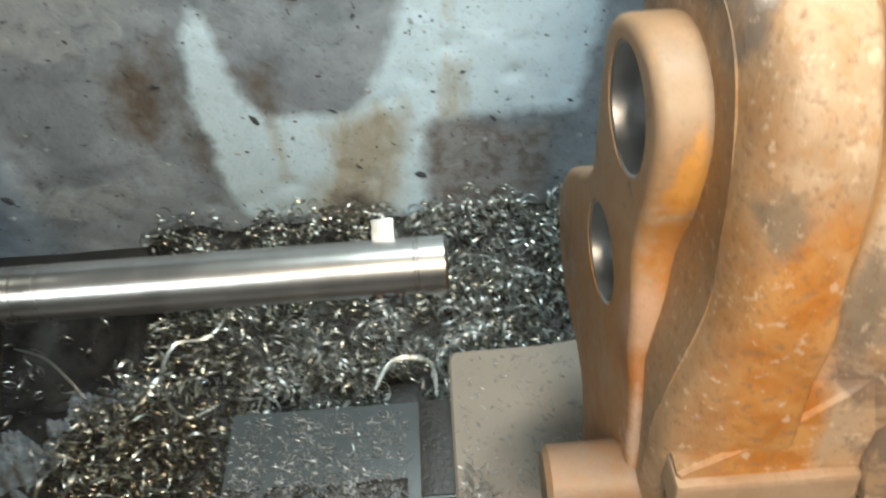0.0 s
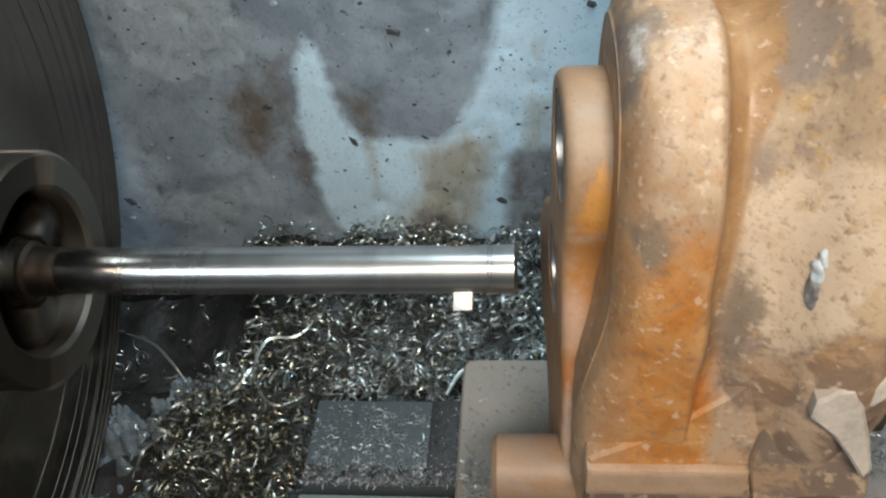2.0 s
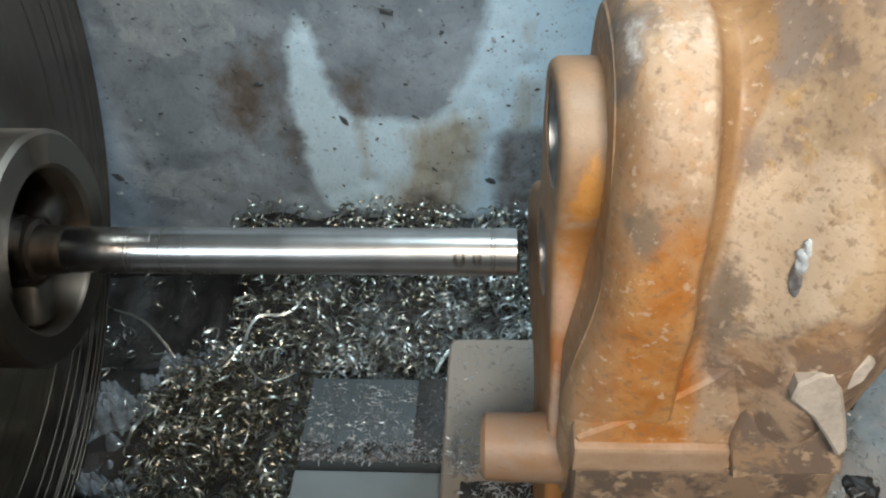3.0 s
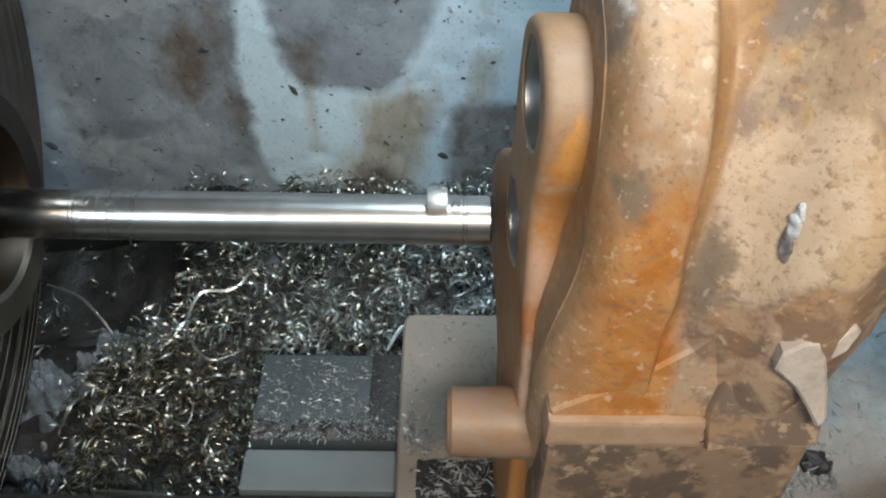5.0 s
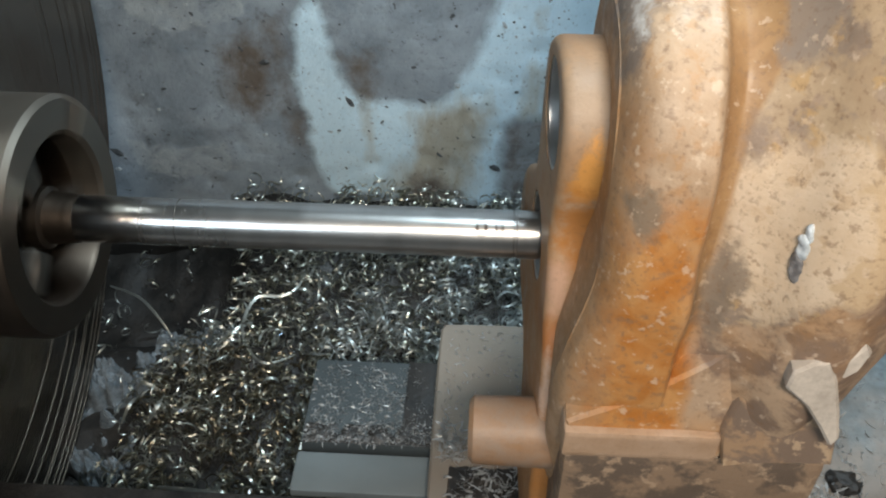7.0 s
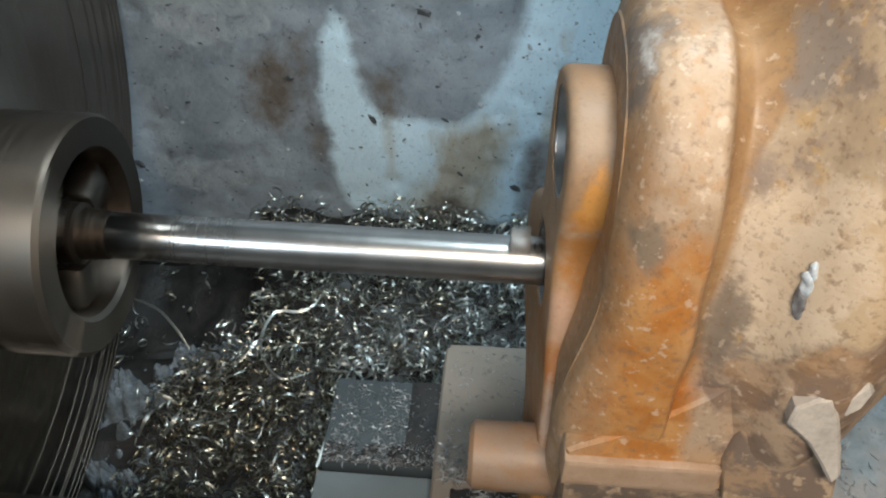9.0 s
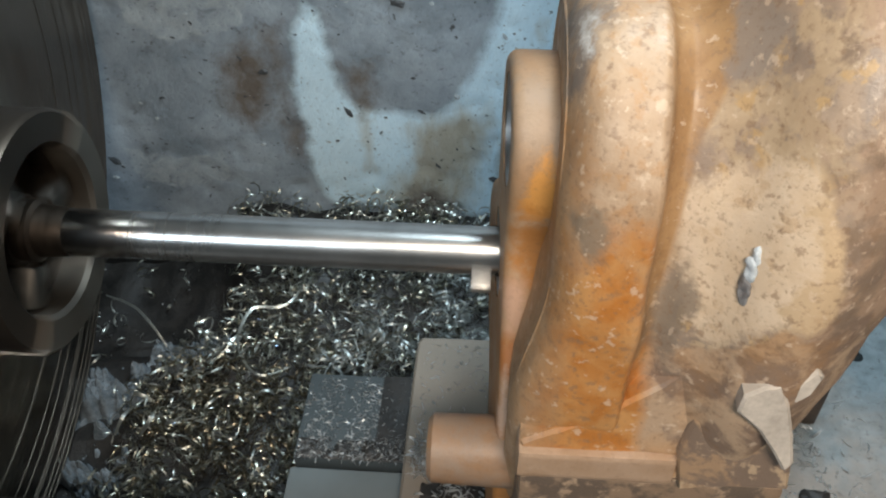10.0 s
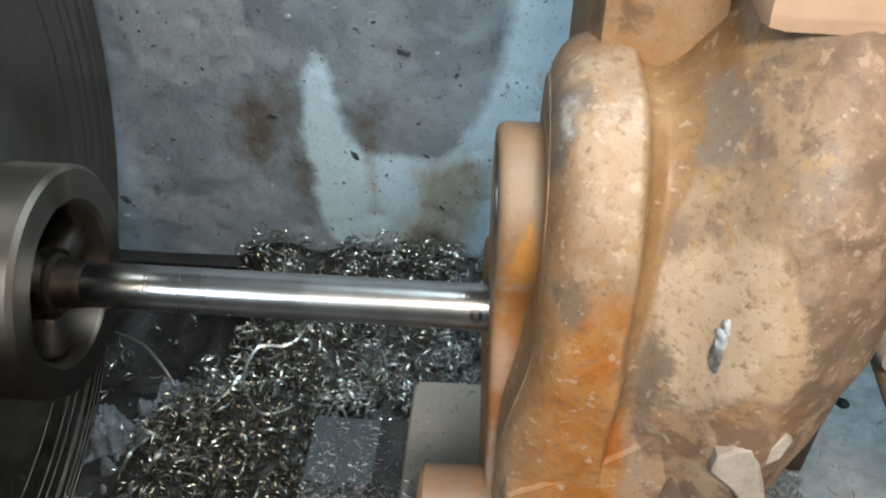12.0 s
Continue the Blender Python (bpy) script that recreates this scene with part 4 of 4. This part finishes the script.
    bmesh.ops.translate(boss, verts=boss.verts, vec=(0, -0.15, -0.20))
    part("boss", boss, BOSS, ob, "smooth rust-orange cylindrical boss")
    base = part("foot", uneven(box(0.611, 0.902, -0.243, 0.10, -0.56, -0.106, 0.010, cuts=8), 0.006, 12, 4), FOOT, ob, "dark rusted foot")
    part("foot_lip", uneven(box(0.609, 0.7785, -0.2455, 0.0, -0.109, -0.064, 0.005, cuts=5), 0.0012, 20), LIP, base, "worn paler foot lip")

    def slab_of(outline, y0, y1, rough, seed, edge, lean=0.0):
        """A ragged slab with its front face leaning back into the casting towards the top."""
        bm = holed_plate(outline, [], y0, y1, edge)
        bmesh.ops.transform(bm, matrix=Matrix(((0, 1, 0, 0), (1, 0, 0, 0), (0, 0, 1, 0), (0, 0, 0, 1))), verts=bm.verts)
        bmesh.ops.subdivide_edges(bm, edges=bm.edges[:], cuts=3, use_grid_fill=True)
        bmesh.ops.triangulate(bm, faces=bm.faces[:])
        low = min(q.co.z for q in bm.verts)
        for q in bm.verts:
            q.co.y += lean * (q.co.z - low)
        return uneven(bm, rough, 20, seed)

    weathered(part("foot_web", slab_of([(0.611, -0.105), (0.786, -0.105), (0.786, 0.07), (0.745, 0.035), (0.70, -0.005), (0.655, -0.035), (0.611, -0.058)], -0.2405, -0.06, 0.002, 5, 0.004, 0.10), HOUSING, ob, "rusty web blending the drum into its foot"))
    lump = slab_of([(0.784, -0.108), (0.882, -0.060), (0.879, -0.03), (0.866, 0.03), (0.854, 0.085), (0.825, 0.075), (0.803, 0.045), (0.785, 0.0), (0.776, -0.05)], -0.246, 0.05, 0.003, 9, 0.004, 0.10)
    for q in lump.verts:
        q.co.y -= 0.33 * (q.co.x - 0.770)
    corner = part("corner_lump", lump, LUMP, ob, "broken lumpy casting corner")
    part("chipped_patch", slab_of([(0.806, 0.088), (0.820, 0.098), (0.836, 0.100), (0.848, 0.078), (0.862, 0.036), (0.870, 0.000), (0.862, -0.010), (0.848, 0.016), (0.830, 0.042), (0.806, 0.066)], -0.286, -0.16, 0.003, 2, 0.003, 0.105), CHIPPED, corner, "pale chipped filler patch")
    part("chipped_patch", slab_of([(0.840, 0.088), (0.852, 0.100), (0.864, 0.118), (0.872, 0.108), (0.868, 0.085), (0.856, 0.072)], -0.270, -0.16, 0.003, 6, 0.003), CHIPPED, corner, "pale chipped filler patch")
    for place, size, mat, label in (((0.7885, -0.2405, 0.188), (0.0065, 0.003, 0.018), SCAR, "dark end of the gouge"), ((0.7895, -0.2395, 0.210), (0.0065, 0.0035, 0.013), SCRAPED, "bright bare metal gouge"), ((0.7915, -0.2385, 0.226), (0.004, 0.0035, 0.010), SCRAPED, "bright bare metal gouge")):
        gouge = bmesh.new()
        bmesh.ops.create_icosphere(gouge, subdivisions=4, radius=1.0, matrix=Matrix.Translation(place) @ Matrix.Rotation(radians(-53), 4, "Z") @ Matrix.Rotation(radians(-10), 4, "Y") @ Matrix.Diagonal((*size, 1)))
        part("bare_gouge", uneven(gouge, 0.002, 130, 3), mat, shell, label)
    return ob


table = machine_table()
housing = gear_housing()
pocket_chips = fine_chips("pocket_chips", "dark fine chips piled on the ledge", 0.485, 0.64, -0.185, -0.026, -0.4785, 950, None, 0.0105)
block_chips = fine_chips("block_chips", "few fine chips on the iron block", 0.46, 0.66, -0.01, 0.27, -0.483, 800, None, 0.0055)
table_chips = fine_chips("table_chips", "bright chips scattered on the blue-grey table", 0.95, 1.6, -0.1, 0.5, -0.56, 700, None, 0.010)
debris = fine_chips("table_debris", "grey heap of chips and dirt beside the casting foot", 0.93, 1.16, -0.02, 0.26, -0.56, 1500, None, 0.012)
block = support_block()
boss_chips = fine_chips("boss_chips", "bright fine chips gathered beside the boss", 0.462, 0.50, -0.012, 0.065, -0.482, 330, None, 0.0085)


def cover_box():
    ob = thing("cover_box", "grey sheet metal cover beside the rusty casting", "cover")
    shell = part("shell", box(0.985, 1.5, -0.16, 0.05, 0.19, 0.75, 0.03), TABLE, ob)
    part("rim", box(0.98, 1.5, -0.165, 0.05, 0.178, 0.188, 0.004), SLIDE, shell, "lighter folded lower rim")
    return ob


cover = cover_box()


# ---- rotating spindle with boring bar ----
def boring_spindle():
    ob = thing("boring_spindle", "rotating boring bar in a dark chuck with bright turned steel", "boring bar")
    plate = part("faceplate", lathe([(-0.44, 0.0), (-0.44, 0.905), (-0.43, 0.915), (-0.366, 0.915), (-0.36, 0.909), (-0.36, 0.12), (-0.36, 0)], 192), PLATE, ob, "large dark faceplate with fine turned rings")
    for r in (0.904, 0.886, 0.868, 0.842, 0.832, 0.794, 0.762, 0.70):
        part("turned_ring", lathe([(-0.3605, r), (-0.3592, r), (-0.3592, r - 0.0016), (-0.3605, r - 0.0016)], 160), RING, plate, "thin dull turning mark")
    chuck = part("chuck_body", lathe([(-0.362, 0.0), (-0.362, 0.150), (-0.030, 0.153), (-0.023, 0.148), (-0.023, 0.112), (-0.029, 0.107), (-0.088, 0.105), (-0.088, 0.05), (-0.060, 0.045), (-0.060, 0)], 96), COLLAR, ob, "dark oily chuck body")
    for a0, a1 in ((104, 182), (194, 276)):
        shell = bmesh.new()
        rows = []
        for k in range(17):
            a = radians(a0 + (a1 - a0) * k / 16)
            rows.append([shell.verts.new((x, r * math.cos(a), r * math.sin(a))) for x, r in ((-0.10, 0.156), (-0.024, 0.156), (-0.018, 0.150), (-0.018, 0.112), (-0.024, 0.106), (-0.10, 0.106))])
        for a, b in zip(rows, rows[1:]):
            for k in range(6):
                shell.faces.new((a[k], a[(k + 1) % 6], b[(k + 1) % 6], b[k]))
        shell.faces.new(rows[0]); shell.faces.new(rows[-1])
        part("chuck_segment", shell, JAW, chuck, "worn tan-grey raised segment")
    for k in range(3):
        jaw = box(-0.086, -0.040, -0.018, 0.018, 0.045, 0.100, 0.006)
        bmesh.ops.transform(jaw, matrix=Matrix.Rotation(2 * math.pi * k / 3 + 0.5, 4, "X"), verts=jaw.verts)
        part("chuck_jaw", jaw, RING, chuck, "worn steel jaw")
    part("collar", lathe([(-0.079, 0.0), (-0.079, 0.040), (-0.040, 0.040), (-0.036, 0.034), (0.0, 0.0305), (0.0, 0)], 64), COLLAR, ob, "brown oily collar")
    part("bar", lathe([(-0.002, 0.0), (-0.002, 0.0285), (0.0, 0.030), (0.115, 0.030), (0.1155, 0.0296), (0.118, 0.0296), (0.1185, 0.030), (0.545, 0.030), (0.546, 0.0292), (0.549, 0.0292), (0.550, 0.030), (0.577, 0.030), (0.580, 0.0275), (0.580, 0)], 96), BAR, ob, "bright turned steel bar")
    for x in (0.083, 0.088, 0.128):
        part("scribe_mark", lathe([(x, 0.0298), (x, 0.0302), (x + 0.0008, 0.0302), (x + 0.0008, 0.0298)], 64), RING, ob, "thin dull scratch ring")
    bit = box(0.502, 0.526, -0.011, 0.011, 0.015, 0.051, 0.0015)
    part("tool_bit", bit, BIT, ob, "square bright cutting bit")
    for x, side, r in ((0.536, 1, 0.006), (0.506, -1, 0.008), (0.528, -1, 0.006)):
        screw = lathe([(0, 0), (0, r), (0.002, r), (0.0025, r - 0.001), (0.0025, 0.6 * r), (0.0005, 0.5 * r), (0.0005, 0)], 16)
        bmesh.ops.transform(screw, matrix=Matrix.Translation((x, 0, side * 0.0290)) @ Matrix.Rotation(radians(-90 * side), 4, "Y"), verts=screw.verts)
        part("set_screw", screw, COLLAR, ob, "dark set screw")
    return ob


spindle = boring_spindle()


def motions():
    # table feed along the bar: quick approach, then slow cutting feed
    feed = [(0, 0.1609), (0.5, 0.154), (0.6, 0.147), (1, 0.108), (1.2, 0.0945), (1.5, 0.0711), (1.8, 0.0525), (2, 0.043), (2.2, 0.0355), (2.5, 0.030), (2.8, 0.0285), (3, 0.028), (3.2, 0.0275), (4.8, 0.0255), (5, 0.025), (5.5, 0.0225), (6, 0.0125), (6.5, 0.0025), (7, -0.0060), (9, -0.0385), (9.5, -0.0465), (9.7, -0.0473), (10, -0.048), (10.5, -0.051), (11, -0.059), (11.3, -0.0605), (11.5, -0.0605), (12, -0.0605)]
    for mover in (table, housing, table_chips, debris, cover):
        walk(mover, [(t, pose(d, 0, 0)) for t, d in feed])
    # the block on the slide drags behind during the approach
    drag = [(0, 0.120), (0.5, 0.107), (1, 0.075), (1.5, 0.050), (2, 0.027), (2.5, 0.019), (3, 0.014), (3.2, 0.0135), (4.8, 0.010), (5.5, 0.008), (6, 0.001), (6.5, -0.006), (7, -0.013), (9, -0.043), (9.5, -0.047), (10.5, -0.051), (11, -0.057), (12, -0.059)]
    for mover in (block, block_chips, pocket_chips, boss_chips):
        walk(mover, [(t, pose(d, 0, 0)) for t, d in drag])
    # turns of the bar, in degrees, about 200 a minute, the top coming forward
    marks = [(0, -10), (0.5, 525), (0.8, 890), (1.1, 1245), (1.4, 1620), (2.0, 2340), (2.6, 3050), (3.2, 3765), (4.8, 5582), (5.4, 6302), (6.0, 7025), (7.2, 8410), (8.8, 10260), (10.0, 11680), (10.6, 12390), (11.7, 13620), (12, 13970)]
    rows = []
    for k in range(361):
        a = float(np.interp(k / 30, [m[0] for m in marks], [m[1] for m in marks]))
        rows.append((k / 30, pose(0, 0, 0, a - 43, 0, 0)))
    walk(spindle, rows)


motions()
